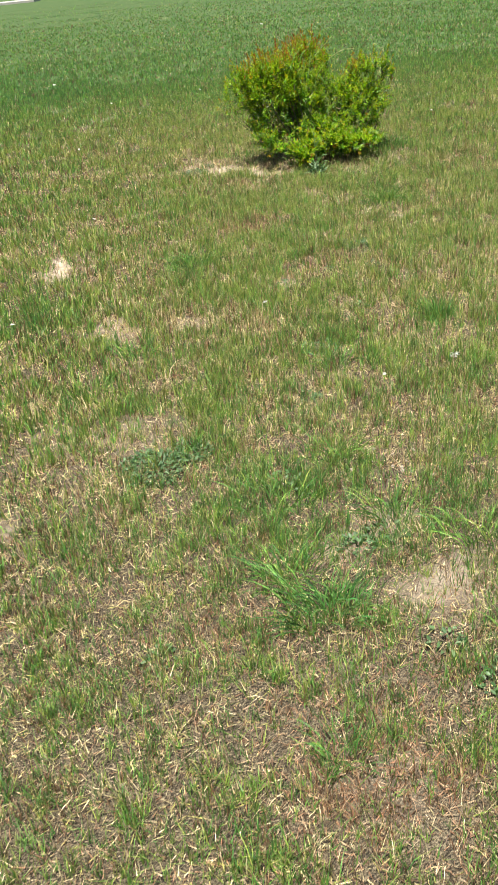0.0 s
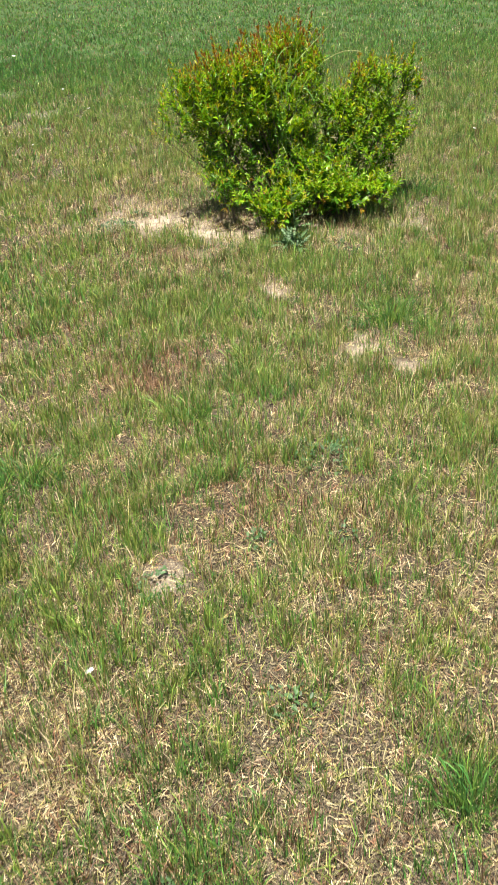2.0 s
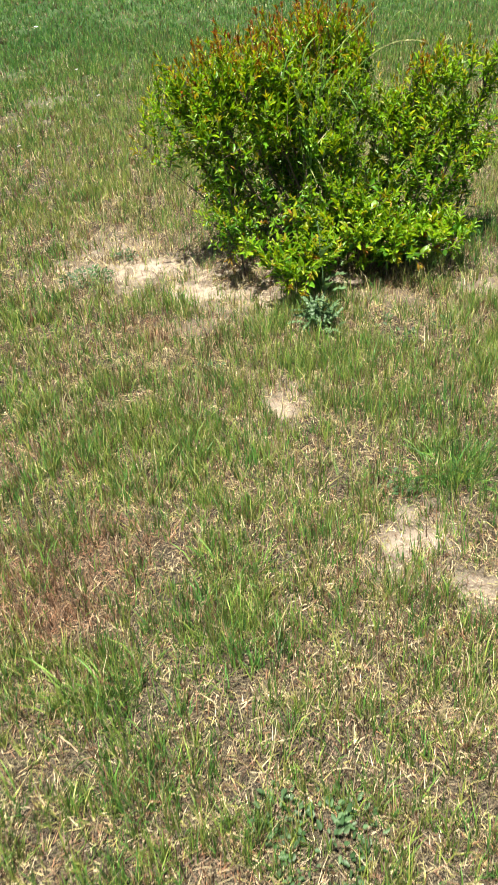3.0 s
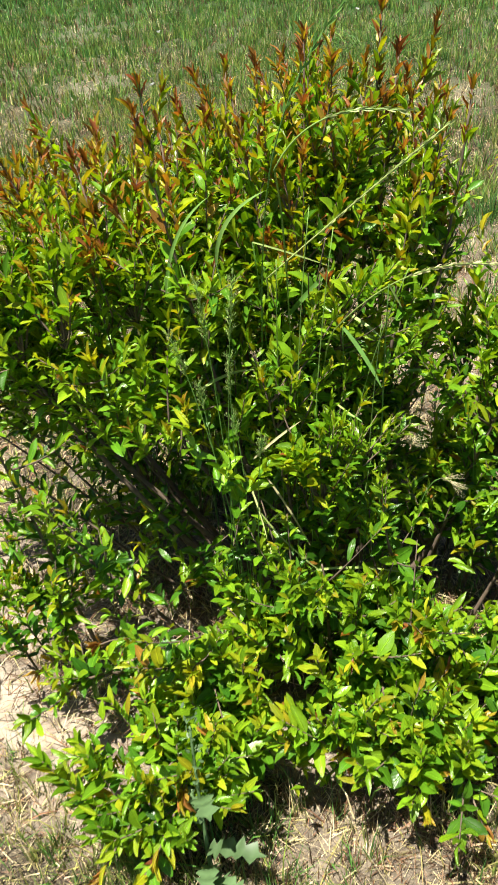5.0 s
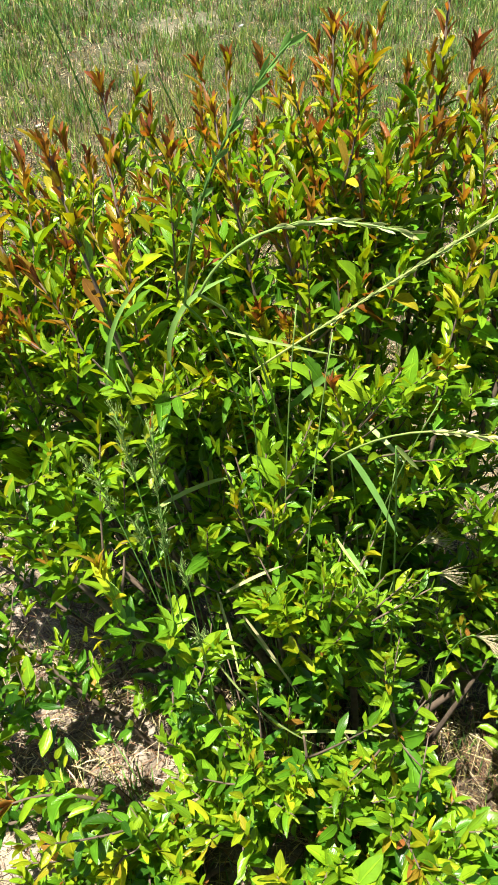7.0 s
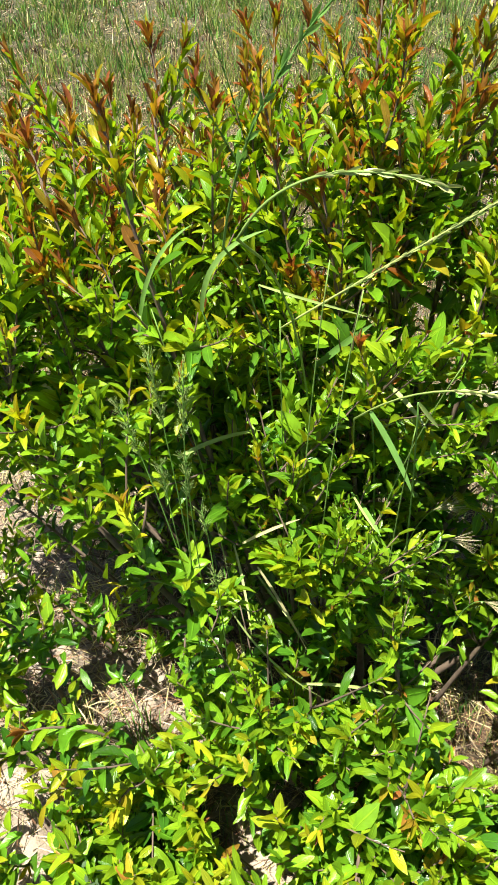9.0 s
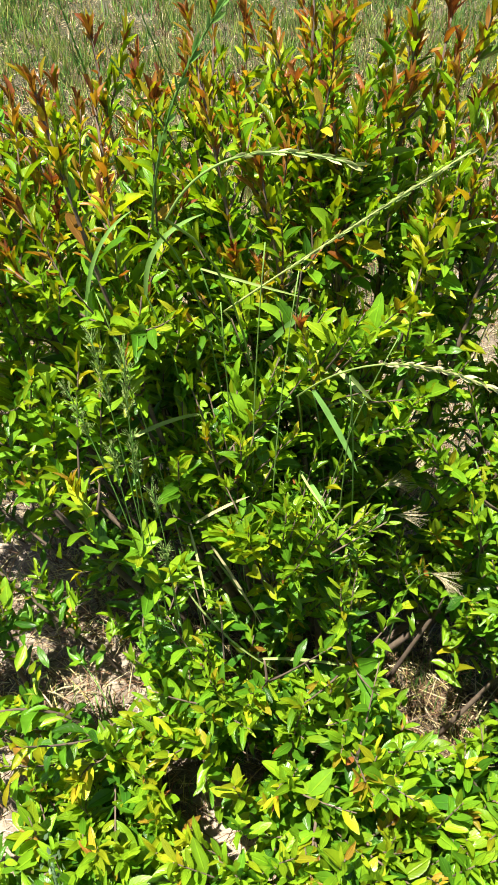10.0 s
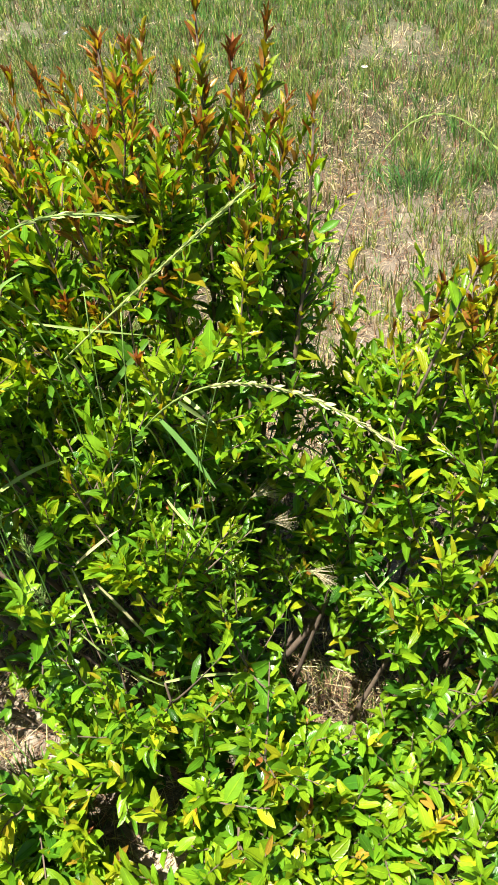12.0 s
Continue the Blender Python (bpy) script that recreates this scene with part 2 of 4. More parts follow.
# ---- the lie of the land: bare, lush and reddish patches in the plan (x, y, half width, half depth, strength) ----
BARE_BY_SHRUB = [(1.02, 0.38, 0.1, 0.12, 0.8), (0.24, 0.66, 0.42, 0.29, 1.0), (0.42, 0.36, 0.26, 0.14, 1.0), (0.02, 0.98, 0.22, 0.2, 0.6),
                 (0.6, 0.22, 0.16, 0.1, 0.9), (0.46, 0.02, 0.18, 0.08, 0.5), (1.13, 0.2, 0.22, 0.14, 0.45), (1.62, 0.2, 0.16, 0.1, 0.7),
                 (1.33, 1.0, 0.16, 0.2, 0.55), (0.72, 0.55, 0.2, 0.2, 0.8), (1.25, 0.62, 0.4, 0.3, 0.35)]
BARE_ON_WALK = [(-1.12, -1.991, 0.11, 0.26, 1.0), (-0.749, -3.21, 0.1, 0.3, 0.5), (-0.41, -3.252, 0.1, 0.14, 0.65), (0.163, -5.182, 0.11, 0.09, 0.5),
                (0.269, -5.563, 0.16, 0.12, 0.5), (-1.109, -4.959, 0.09, 0.1, 0.5), (-0.378, -3.263, 0.09, 0.12, 0.55), (0.756, -0.655, 0.08, 0.12, 0.9),
                (1.05, -1.4, 0.1, 0.16, 0.75), (1.17, -1.567, 0.12, 0.05, 0.6), (0.226, -2.744, 0.07, 0.1, 0.7), (-0.06, -6.125, 0.16, 0.22, 0.12),
                (-0.007, -5.309, 0.1, 0.1, 0.4), (-0.696, -4.323, 0.3, 0.2, 0.25)]
BARE_BEHIND = [(1.05, 1.32, 0.2, 0.15, 0.45), (-1.75, 6.01, 0.35, 0.45, 0.8), (-1.1, 4.45, 0.25, 0.3, 0.8), (1.13, 4.29, 0.16, 0.25, 0.5),
               (1.3, 1.9, 0.5, 0.9, 0.35)]
BARE = BARE_BY_SHRUB + BARE_ON_WALK + BARE_BEHIND
LUSH = [(-2.7, 0.8, 1.5, 3.8, 0.55), (2.9, 2.5, 1.2, 2.5, 0.35), (-1.226, -2.797, 0.28, 0.5, 0.8), (-0.261, -2.256, 0.16, 0.25, 0.6), (-0.039, -5.065, 0.34, 0.35, 0.55), (0.385, -5.224, 0.22, 0.2, 0.5), (0.852, -3.581, 0.1, 0.14, 0.7),
        (-3.0, 9.0, 2.6, 5.0, 0.3), (1.265, -1.09, 0.25, 0.3, 0.5), (0.311, -3.634, 0.2, 0.2, 0.4), (1.75, 0.65, 0.3, 0.4, 0.8), (1.6, 2.9, 0.5, 0.6, 0.5),
        (0.364, -1.885, 0.3, 0.2, 0.4), (1.25, 2.75, 0.12, 0.15, 0.8)]
REDDISH = [(-0.049, -6.125, 0.28, 0.3, 1.0), (0.131, -1.493, 0.24, 0.30, 1.0), (-0.166, -0.984, 0.3, 0.3, 0.4), (0.523, -2.468, 0.22, 0.2, 0.5), (-0.325, -5.648, 0.25, 0.2, 0.5), (1.2, 2.4, 0.4, 0.9, 0.4),
           (0.3, -0.05, 0.25, 0.2, 0.5)]


def patch(x, y, table):
    out = np.zeros(np.shape(x))
    wob = 0.9 * (value_noise(x, y, 0.13, 5) - 0.5) + 0.8 * (value_noise(x, y, 0.045, 6) - 0.5)
    for px, py, rx, ry, s in table:
        d = np.sqrt(((x - px) / rx) ** 2 + ((y - py) / ry) ** 2) + wob
        out = np.maximum(out, s * np.clip((1.35 - d) / 1.1, 0, 1))
    return out


def land(x, y):
    """Height of the ground."""
    near = np.exp(-((np.hypot(x - 0.3, y + 1.5) / 9.0) ** 2))
    return near * (0.035 * (value_noise(x, y, 0.7, 2) - 0.5) + 0.02 * (value_noise(x, y, 0.16, 3) - 0.5)) + (1 - near) * 0.10 * (value_noise(x, y, 4.0, 4) - 0.5)


def spread_steps(fine, a, b, step):
    out = list(np.arange(a, b + 1e-6, fine))
    d = step
    while out[-1] < 1500:
        out.append(out[-1] + d)
        d *= 1.22
    d = step
    while out[0] > -1500:
        out.insert(0, out[0] - d)
        d *= 1.22
    return np.array(out)


gx, gy = spread_steps(0.05, -2.2, 2.6, 0.06), spread_steps(0.05, -7.4, 3.0, 0.06)
X, Y = np.meshgrid(gx, gy)
bare = patch(X, Y, BARE)
Z = land(X, Y) - 0.012 * bare
beside = np.abs(X + 0.40 - 0.068 * (Y + 7.45)) - np.maximum(0.32 * (Y + 7.45), 0) - 0.45
ragged = 0.9 * (value_noise(X, Y, 0.5, 8) - 0.5) + 0.5 * (value_noise(X, Y, 0.17, 9) - 0.5)
sides = 0.9 * np.clip(np.maximum(beside, -6.9 - Y) / 0.5 + 0.2 + ragged, 0, 1)
far_off = np.hypot(X - 0.3, Y + 2)
turf = np.clip((far_off - 4.5) / 6.0, 0, 1) * np.where((beside > 0.3) | (Y < -6.9), np.clip((far_off - 5.0) / 14.0, 0, 1), 1.0)
nx, ny = len(gx), len(gy)
i = (np.arange(ny - 1)[:, None] * nx + np.arange(nx - 1)[None, :]).ravel()
tris = np.concatenate([np.stack([i, i + 1, i + nx + 1], 1), np.stack([i, i + nx + 1, i + nx], 1)])
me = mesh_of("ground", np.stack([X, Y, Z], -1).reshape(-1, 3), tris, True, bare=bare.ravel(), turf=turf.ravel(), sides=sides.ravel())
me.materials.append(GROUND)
tagged(new("ground", me), "dry sandy meadow soil with pale bare patches and litter with shade painted between straws", "ground", kind="structure")


# ---- grass ----
def blades(x, y, height, width, lean, age, seed, z=None, foot=None, tip_age=None, plain=None):
    """Many bent grass blades at once, each a tapered strip of three triangles; those that are plain are one slim triangle."""
    r = np.random.default_rng(seed)
    n = len(x)
    z = land(x, y) - 0.012 * patch(x, y, BARE) if z is None else z
    root = np.stack([x, y, z - 0.004], 1)
    a, face = r.random(n) * 2 * np.pi, r.random(n) * 2 * np.pi
    out = np.stack([np.cos(a), np.sin(a), np.zeros(n)], 1) * lean[:, None]
    across = np.stack([np.cos(face), np.sin(face), 0.3 * (r.random(n) - 0.5)], 1) * (width / 2)[:, None]
    up = np.zeros((n, 3))
    up[:, 2] = 1
    upright = np.sqrt(np.clip(1 - lean ** 2, 0.02, 1))[:, None]
    mid = root + (up * (0.55 * upright + 0.06) + out * 0.35) * height[:, None]
    tip = root + (up * (upright * 0.95) + out * 1.0) * height[:, None]
    foot = age if foot is None else foot
    tip_age = age if tip_age is None else tip_age
    plain = np.zeros(n, bool) if plain is None else plain
    b = ~plain
    v = np.stack([root - across, root + across, mid - across * 0.8, mid + across * 0.8, tip], 1)[b].reshape(-1, 3)
    at = np.stack([foot, foot, age, age, tip_age], 1)[b].ravel()
    k = np.arange(b.sum())[:, None] * 5
    f = np.concatenate([k + np.array([[0, 1, 3]]), k + np.array([[0, 3, 2]]), k + np.array([[2, 3, 4]])])
    v2 = np.stack([root - across, root + across, tip], 1)[plain].reshape(-1, 3)
    at2 = np.stack([age, age, tip_age], 1)[plain].ravel()
    f2 = len(v) + np.arange(plain.sum())[:, None] * 3 + np.array([[0, 1, 2]])
    return np.concatenate([v, v2]), np.concatenate([f, f2]), np.concatenate([at, at2])


def walk_x(y):
    return np.interp(y, [-7.45, -5.33, -3.6, -1.0, 0.5], [-0.40, 0.30, 0.62, 1.1, 1.2])


def sward(name, x, y, coarse, bunch, seed, label, plain_from=2.0):
    """A stretch of meadow from the places of its blades; coarse widens those that lie far from the footway, and those of one bunch look alike."""
    r = np.random.default_rng(seed)
    luck = np.random.default_rng(seed + 5).random((int(bunch.max()) + 1, 5))[bunch]
    bare, lush, red = patch(x, y, BARE), patch(x, y, LUSH), patch(x, y, REDDISH)
    clump = value_noise(x, y, 0.09, 11) * 0.55 + value_noise(x, y, 0.03, 15) * 0.45
    wide = 0.35 * value_noise(x, y, 0.6, 12) + 0.40 * value_noise(x, y, 0.22, 14) + 0.25 * value_noise(x, y, 0.11, 19)
    greener = -0.05 * np.exp(-((y + 1.8) / 1.6) ** 2) + 0.15 * np.clip((-4.4 - y) / 0.8, 0, 1) + np.clip((y - 1.0) / 6.0, 0, 1) * 0.18 - 0.10 * np.exp(-((y - 1.6) / 1.6) ** 2)
    green = np.clip(0.66 + 1.5 * (wide - 0.5) + greener + 0.4 * lush - 0.60 * red - 0.4 * bare + 0.4 * (clump - 0.5), 0.04, 0.96)
    thin = np.clip(1.6 * value_noise(x, y, 0.16, 17) + 0.10, 0.25, 1)
    keep = luck[:, 0] < np.clip(1.05 - 0.85 * bare, 0.1, 1) * np.clip(0.22 + 2.2 * (clump - 0.25), 0.18, 1) * thin
    x, y, green, red, lush, coarse, clump, bare, luck = (a[keep] for a in (x, y, green, red, lush, coarse, clump, bare, luck))
    n = len(x)
    is_green = 0.85 * luck[:, 1] + 0.15 * r.random(n) < green
    mown = np.clip((y + 5.4) / 1.6, 0.0, 1.0)
    flat = (~is_green) & (r.random(n) < 0.35 + 0.25 * mown + 0.3 * bare)
    tall = 0.40 + 0.8 * clump + 0.35 * luck[:, 2]
    height = np.where(is_green, r.uniform(0.035, 0.082, n) * (1 + 0.25 * lush), r.uniform(0.03, 0.085, n)) * tall * (0.85 + 0.30 * mown)
    height = np.where(flat, r.uniform(0.02, 0.075, n), height)
    lean = np.where(flat, r.uniform(0.90, 0.99, n), r.uniform(0.02, 0.75, n) ** (1.0 + 0.2 * mown))
    width = np.where(is_green, r.uniform(0.0016, 0.0036, n), r.uniform(0.0014, 0.0034, n)) * coarse * (0.85 + 0.15 * mown)
    age = np.where(is_green, np.clip(0.10 + 0.47 * luck[:, 2] - 0.06 * np.clip((-3.5 - y) / 1.5, 0, 1) + r.normal(0, 0.06, n) + 0.14 * np.exp(-((y - 2.2) / 1.8) ** 2) - 0.16 * lush - 0.12 * np.clip((y - 4.0) / 4.0, 0, 1), 0.02, 0.58), np.clip(r.normal(0.77, 0.06, n), 0.60, 0.86))
    odd = luck[:, 3]
    age = np.where((~is_green) & (odd < 0.07 + 0.6 * red), r.uniform(0.88, 0.94, n), age)
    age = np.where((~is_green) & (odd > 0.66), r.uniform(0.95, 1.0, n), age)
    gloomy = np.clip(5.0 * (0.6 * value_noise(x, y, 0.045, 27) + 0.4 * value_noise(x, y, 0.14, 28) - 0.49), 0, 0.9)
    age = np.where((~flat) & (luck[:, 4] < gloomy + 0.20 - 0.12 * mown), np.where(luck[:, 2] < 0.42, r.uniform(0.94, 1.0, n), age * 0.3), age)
    foot = np.where(is_green & (r.random(n) < 0.5), np.minimum(age + 0.2, 0.66), age)
    ripe = is_green & (r.random(n) < 0.28 + 0.22 * np.exp(-((y + 1.8) / 1.6) ** 2) - 0.3 * lush - 0.2 * np.clip((y - 4.0) / 4.0, 0, 1))
    tip_age = np.where(ripe, r.uniform(0.62, 0.93, n), age)
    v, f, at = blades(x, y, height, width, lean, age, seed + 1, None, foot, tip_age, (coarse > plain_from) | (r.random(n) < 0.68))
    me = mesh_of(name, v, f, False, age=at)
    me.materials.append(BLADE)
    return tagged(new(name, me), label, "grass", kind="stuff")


def middle_x(y):
    return -0.40 + 0.068 * (y + 7.45)


def bunched(x, y, coarse, r, size):
    """Splits places into bunches of blades that spring from one crown."""
    n = len(x)
    many = r.integers(max(1, size - 2), size + 3, n)
    which = np.repeat(np.arange(n), many)
    gap = 0.0035 * coarse[which]
    return x[which] + r.normal(0, 1, len(which)) * gap, y[which] + r.normal(0, 1, len(which)) * gap, coarse[which], which


def near_places(count, y0, y1, seed):
    r = np.random.default_rng(seed)
    y = r.uniform(y0, y1, count)
    half = 0.32 * (y + 7.45) + 0.45
    x = middle_x(y) + r.uniform(-1, 1, count) * half
    aside = np.maximum(np.abs(x - walk_x(y)) - 0.15, 0) / 0.31
    reach = np.maximum(np.maximum(1.7, aside), np.where(y > 0.2, y + 1.3, 0))
    coarse = np.clip(reach / 2.7, 1.0, 9.0)
    keep = r.random(count) < (half / half.max()) * coarse ** -1.15 * np.clip((9.0 - y) / 3.0, 0, 1)
    return bunched(x[keep], y[keep], coarse[keep] ** 0.85, r, 4)


def far_places(count, y0, y1, seed):
    r = np.random.default_rng(seed)
    d = 1 / r.uniform(1 / (y1 + 3.0), 1 / (y0 + 3.0), count)
    y = d - 3.0
    x = middle_x(y) + r.uniform(-1, 1, count) * (0.34 * (y + 7.45) + 0.6)
    keep = r.random(count) < np.clip((y - 5.0) / 3.5, 0, 1)
    return bunched(x[keep], y[keep], np.clip(d[keep] / 4.0, 2.2, 8.0), r, 3)


def side_places(count, seed):
    """The meadow beside and behind the footway, thin and coarse."""
    r = np.random.default_rng(seed)
    x, y = r.uniform(-13, 14, count), r.uniform(-15, 16, count)
    outside = np.maximum(np.abs(x - middle_x(y)) - np.maximum(0.32 * (y + 7.45), 0) - 0.40, -6.85 - y)
    keep = (outside > 0) & (r.random(count) < np.exp(-outside / 4.0) + 0.15)
    return bunched(x[keep], y[keep], np.full(keep.sum(), 4.5), r, 3)


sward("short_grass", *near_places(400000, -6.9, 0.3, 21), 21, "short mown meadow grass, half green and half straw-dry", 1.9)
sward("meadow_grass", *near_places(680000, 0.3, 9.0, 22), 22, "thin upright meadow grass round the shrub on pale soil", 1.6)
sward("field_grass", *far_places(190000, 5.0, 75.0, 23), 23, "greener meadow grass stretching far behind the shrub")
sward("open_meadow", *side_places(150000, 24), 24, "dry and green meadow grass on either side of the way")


def straw_mat(count, y0, y1, seed):
    """Cut straws lying every way on the soil, one slim triangle each."""
    x, y, coarse, _ = near_places(count, y0, y1, seed)
    x, y = x + 4 * (x - np.roll(x, 1)).clip(-0.01, 0.01), y + 4 * (y - np.roll(y, 1)).clip(-0.01, 0.01)
    r = np.random.default_rng(seed + 1)
    keep = r.random(len(x)) < (1.0 - 0.75 * patch(x, y, BARE) - 0.45 * patch(x, y, LUSH)) * np.clip((6.0 - y) / 6.0, 0, 1) * np.clip(3.0 * (0.6 * value_noise(x, y, 0.05, 37) + 0.4 * value_noise(x, y, 0.13, 38)) - 0.5, 0.45, 1) * np.clip(0.65 + 0.35 * (y + 5.5) / 1.5, 0.55, 1)
    x, y, coarse = x[keep], y[keep], coarse[keep]
    n = len(x)
    red = patch(x, y, REDDISH)
    odd = r.random(n)
    age = np.where(odd < 0.20 + 0.6 * red, r.uniform(0.86, 0.95, n), r.uniform(0.60, 0.84, n))
    age = np.where(odd > 0.62, r.uniform(0.95, 1.0, n), age)
    v, f, at = blades(x, y, r.uniform(0.010, 0.040, n) * coarse ** 0.5, r.uniform(0.0014, 0.0032, n) * coarse, r.uniform(0.955, 0.999, n), age, seed + 2,
                      land(x, y) - 0.012 * patch(x, y, BARE) + r.uniform(0.004, 0.014, n), plain=np.ones(n, bool))
    me = mesh_of("straw_mat", v, f, False, age=at)
    me.materials.append(BLADE)
    tagged(new("straw_mat", me), "pale cut straw lying on the soil between the grass", "straw", kind="stuff")


straw_mat(560000, -6.9, 5.5, 61)

# dry straw lying under the shrub; the large dark share paints the shrub's shade
rl = np.random.default_rng(31)
n = 5200
lx, ly = np.where(rl.random(n) < 0.55, rl.normal(1.26, 0.13, n), rl.normal(0.72, 0.22, n)), np.where(rl.random(n) < 0.7, rl.normal(0.74, 0.13, n), rl.normal(0.5, 0.16, n))
v, f, at = blades(lx, ly, rl.uniform(0.03, 0.13, n), rl.uniform(0.0012, 0.0032, n), rl.uniform(0.90, 0.998, n), np.where(rl.random(n) < 0.6, rl.uniform(0.94, 1.0, n), rl.uniform(0.66, 0.80, n)), 33, land(lx, ly) + rl.uniform(0.0, 0.02, n))
me = mesh_of("straw_litter", v, f, False, age=at)
me.materials.append(BLADE)
tagged(new("straw_litter", me), "matted grey and tan dry straw under the shrub, darkened to paint its shade", "litter", kind="stuff")


# ---- leaves ----
STATIONS = np.array([0.06, 0.22, 0.46, 0.72, 0.92])
LEAF_TRIS = []
for k in range(4):
    p, q = 1 + 3 * k, 4 + 3 * k
    LEAF_TRIS += [(p, p + 1, q + 1), (p, q + 1, q), (p + 1, p + 2, q + 2), (p + 1, q + 2, q + 1)]
LEAF_TRIS = np.array([(0, 2, 1), (0, 3, 2)] + LEAF_TRIS + [(13, 14, 16), (14, 15, 16)])


def leaf_points(n, fold, droop, wave, profile):
    """Corners of n leaves one long and one wide, along x with the upper side to z."""
    v = np.zeros((n, 17, 3))
    for k, s in enumerate(STATIONS):
        w = profile[k]
        zc = -droop * s * s
        for j, e in enumerate((-1, 0, 1)):
            v[:, 1 + 3 * k + j, 0] = s
            v[:, 1 + 3 * k + j, 1] = e * 0.5 * w
            v[:, 1 + 3 * k + j, 2] = zc + abs(e) * w * fold * 0.5 + e * wave * math.sin(5 * s)
    v[:, 16, 0] = 1
    v[:, 16, 2] = -droop
    edge = np.random.default_rng(n).normal(0, 1, (2, n, 15))
    edge[:, :, 1::3] = 0
    v[:, 1:16, 2] += 0.022 * edge[0]
    v[:, 1:16, 1] *= 1 + 0.09 * edge[1]
    return v


LEAF_ACROSS = np.array([0.0] + [1.0, 0.0, 1.0] * 5 + [0.0])
LEAF_ALONG = np.concatenate([[0.0], np.repeat(STATIONS, 3), [1.0]])


BROAD = (0.24, 0.72, 1.0, 0.85, 0.38)


def leaf_frame(along, up):
    along = unit(along)
    side = unit(np.cross(up, along))
    return along, side, np.cross(along, side)


def many_leaves(root, along, up, length, width, age, seed):
    r = np.random.default_rng(seed)
    n = len(root)
    v = leaf_points(n, r.uniform(0.05, 0.45, n), r.uniform(-0.12, 0.35, n), r.uniform(-0.05, 0.05, n), BROAD)
    a, s, u = leaf_frame(along, up)
    w = root[:, None] + v[..., :1] * (a * length[:, None])[:, None] + v[..., 1:2] * (s * width[:, None])[:, None] + v[..., 2:] * (u * length[:, None])[:, None] * np.array(1.0)
    f = (np.arange(n)[:, None, None] * 17 + LEAF_TRIS[None]).reshape(-1, 3)
    return w.reshape(-1, 3), f, np.repeat(age, 17)


# ---- the shrub ----
CROWN = np.array([1.02, 0.72, 0.0])
UPRIGHT = [(1.38, 0.80, 0.80), (1.42, 0.78, 0.85), (1.45, 0.84, 0.78), (1.08, 0.90, 1.10), (1.10, 0.975, 1.02), (0.92, 1.08, 1.00), (0.76, 0.97, 0.98), (0.73, 0.78, 1.02), (0.81, 0.55, 1.05), (1.19, 0.82, 0.96), (1.22, 0.86, 1.00),
           (0.56, 0.62, 0.97), (0.46, 0.70, 0.93), (0.36, 0.66, 0.85), (0.65, 0.72, 0.93), (0.89, 0.72, 1.03), (0.97, 0.86, 1.07), (1.19, 0.88, 0.84), (1.02, 0.78, 0.98),
           (0.84, 0.88, 1.02), (0.70, 0.58, 0.98), (0.61, 0.86, 0.92), (0.50, 0.52, 0.90), (0.95, 1.00, 0.99), (1.14, 0.98, 0.92), (0.80, 0.66, 1.00), (0.68, 1.02, 0.88), (0.96, 0.72, 0.92)]
LEFT = [(0.18, 0.60, 0.60), (0.16, 0.72, 0.52), (0.31, 0.68, 0.90), (0.24, 0.64, 0.74), (0.46, 0.52, 0.40), (0.48, 0.50, 0.30), (0.50, 0.47, 0.24), (0.40, 0.70, 0.62), (0.33, 0.62, 0.72), (0.48, 0.44, 0.55), (0.55, 0.40, 0.70),
        (0.45, 0.85, 0.70), (0.52, 0.36, 0.34), (0.60, 0.42, 0.50)]
MIDDLE = [(0.89, 0.38, 0.73), (0.87, 0.28, 0.62), (0.83, 0.46, 0.62), (0.75, 0.42, 0.76), (0.95, 0.56, 0.66), (0.70, 0.34, 0.55), (1.04, 0.54, 0.44),
          (0.66, 0.48, 0.80), (0.62, 0.33, 0.62)]
RIGHT = [(1.38, 0.80, 0.80), (1.42, 0.78, 0.85), (1.45, 0.84, 0.78), (1.49, 0.72, 0.86), (1.60, 0.74, 0.86), (1.73, 0.72, 0.89), (1.78, 0.76, 0.80), (1.77, 0.72, 0.62), (1.74, 0.70, 0.42), (1.67, 0.74, 0.84), (1.34, 0.78, 0.70), (1.70, 0.70, 0.50), (1.66, 0.68, 0.36), (1.40, 1.06, 0.66), (1.45, 0.98, 0.72), (1.27, 0.96, 0.56),
         (1.36, 0.90, 0.60), (1.56, 0.80, 0.62), (1.46, 0.60, 0.52), (1.58, 0.60, 0.42), (1.38, 0.66, 0.46), (1.52, 0.92, 0.56), (1.62, 0.86, 0.66), (1.28, 0.80, 0.44), (1.48, 0.52, 0.36)]
FRONT = [(1.22, 0.38, 0.34), (1.19, 0.45, 0.30), (1.12, 0.34, 0.30), (1.01, 0.40, 0.33), (0.89, 0.26, 0.32), (0.97, 0.34, 0.28), (1.28, 0.55, 0.28), (1.32, 0.45, 0.20), (1.12, 0.27, 0.17),
         (1.34, 0.22, 0.10), (1.25, 0.22, 0.13), (0.84, 0.16, 0.15), (0.76, 0.20, 0.15), (0.64, 0.26, 0.18), (1.38, 0.36, 0.18), (1.46, 0.45, 0.19), (1.42, 0.30, 0.13),
         (0.80, 0.03, 0.13), (0.85, 0.0, 0.10), (0.88, 0.05, 0.16), (0.80, 0.10, 0.10), (0.90, 0.14, 0.20), (0.72, 0.30, 0.30), (1.05, 0.48, 0.36), (1.16, 0.52, 0.36), (1.50, 0.36, 0.14), (1.18, 0.30, 0.22),
         (1.26, 0.33, 0.20), (1.42, 0.58, 0.20), (0.56, 0.34, 0.14)]
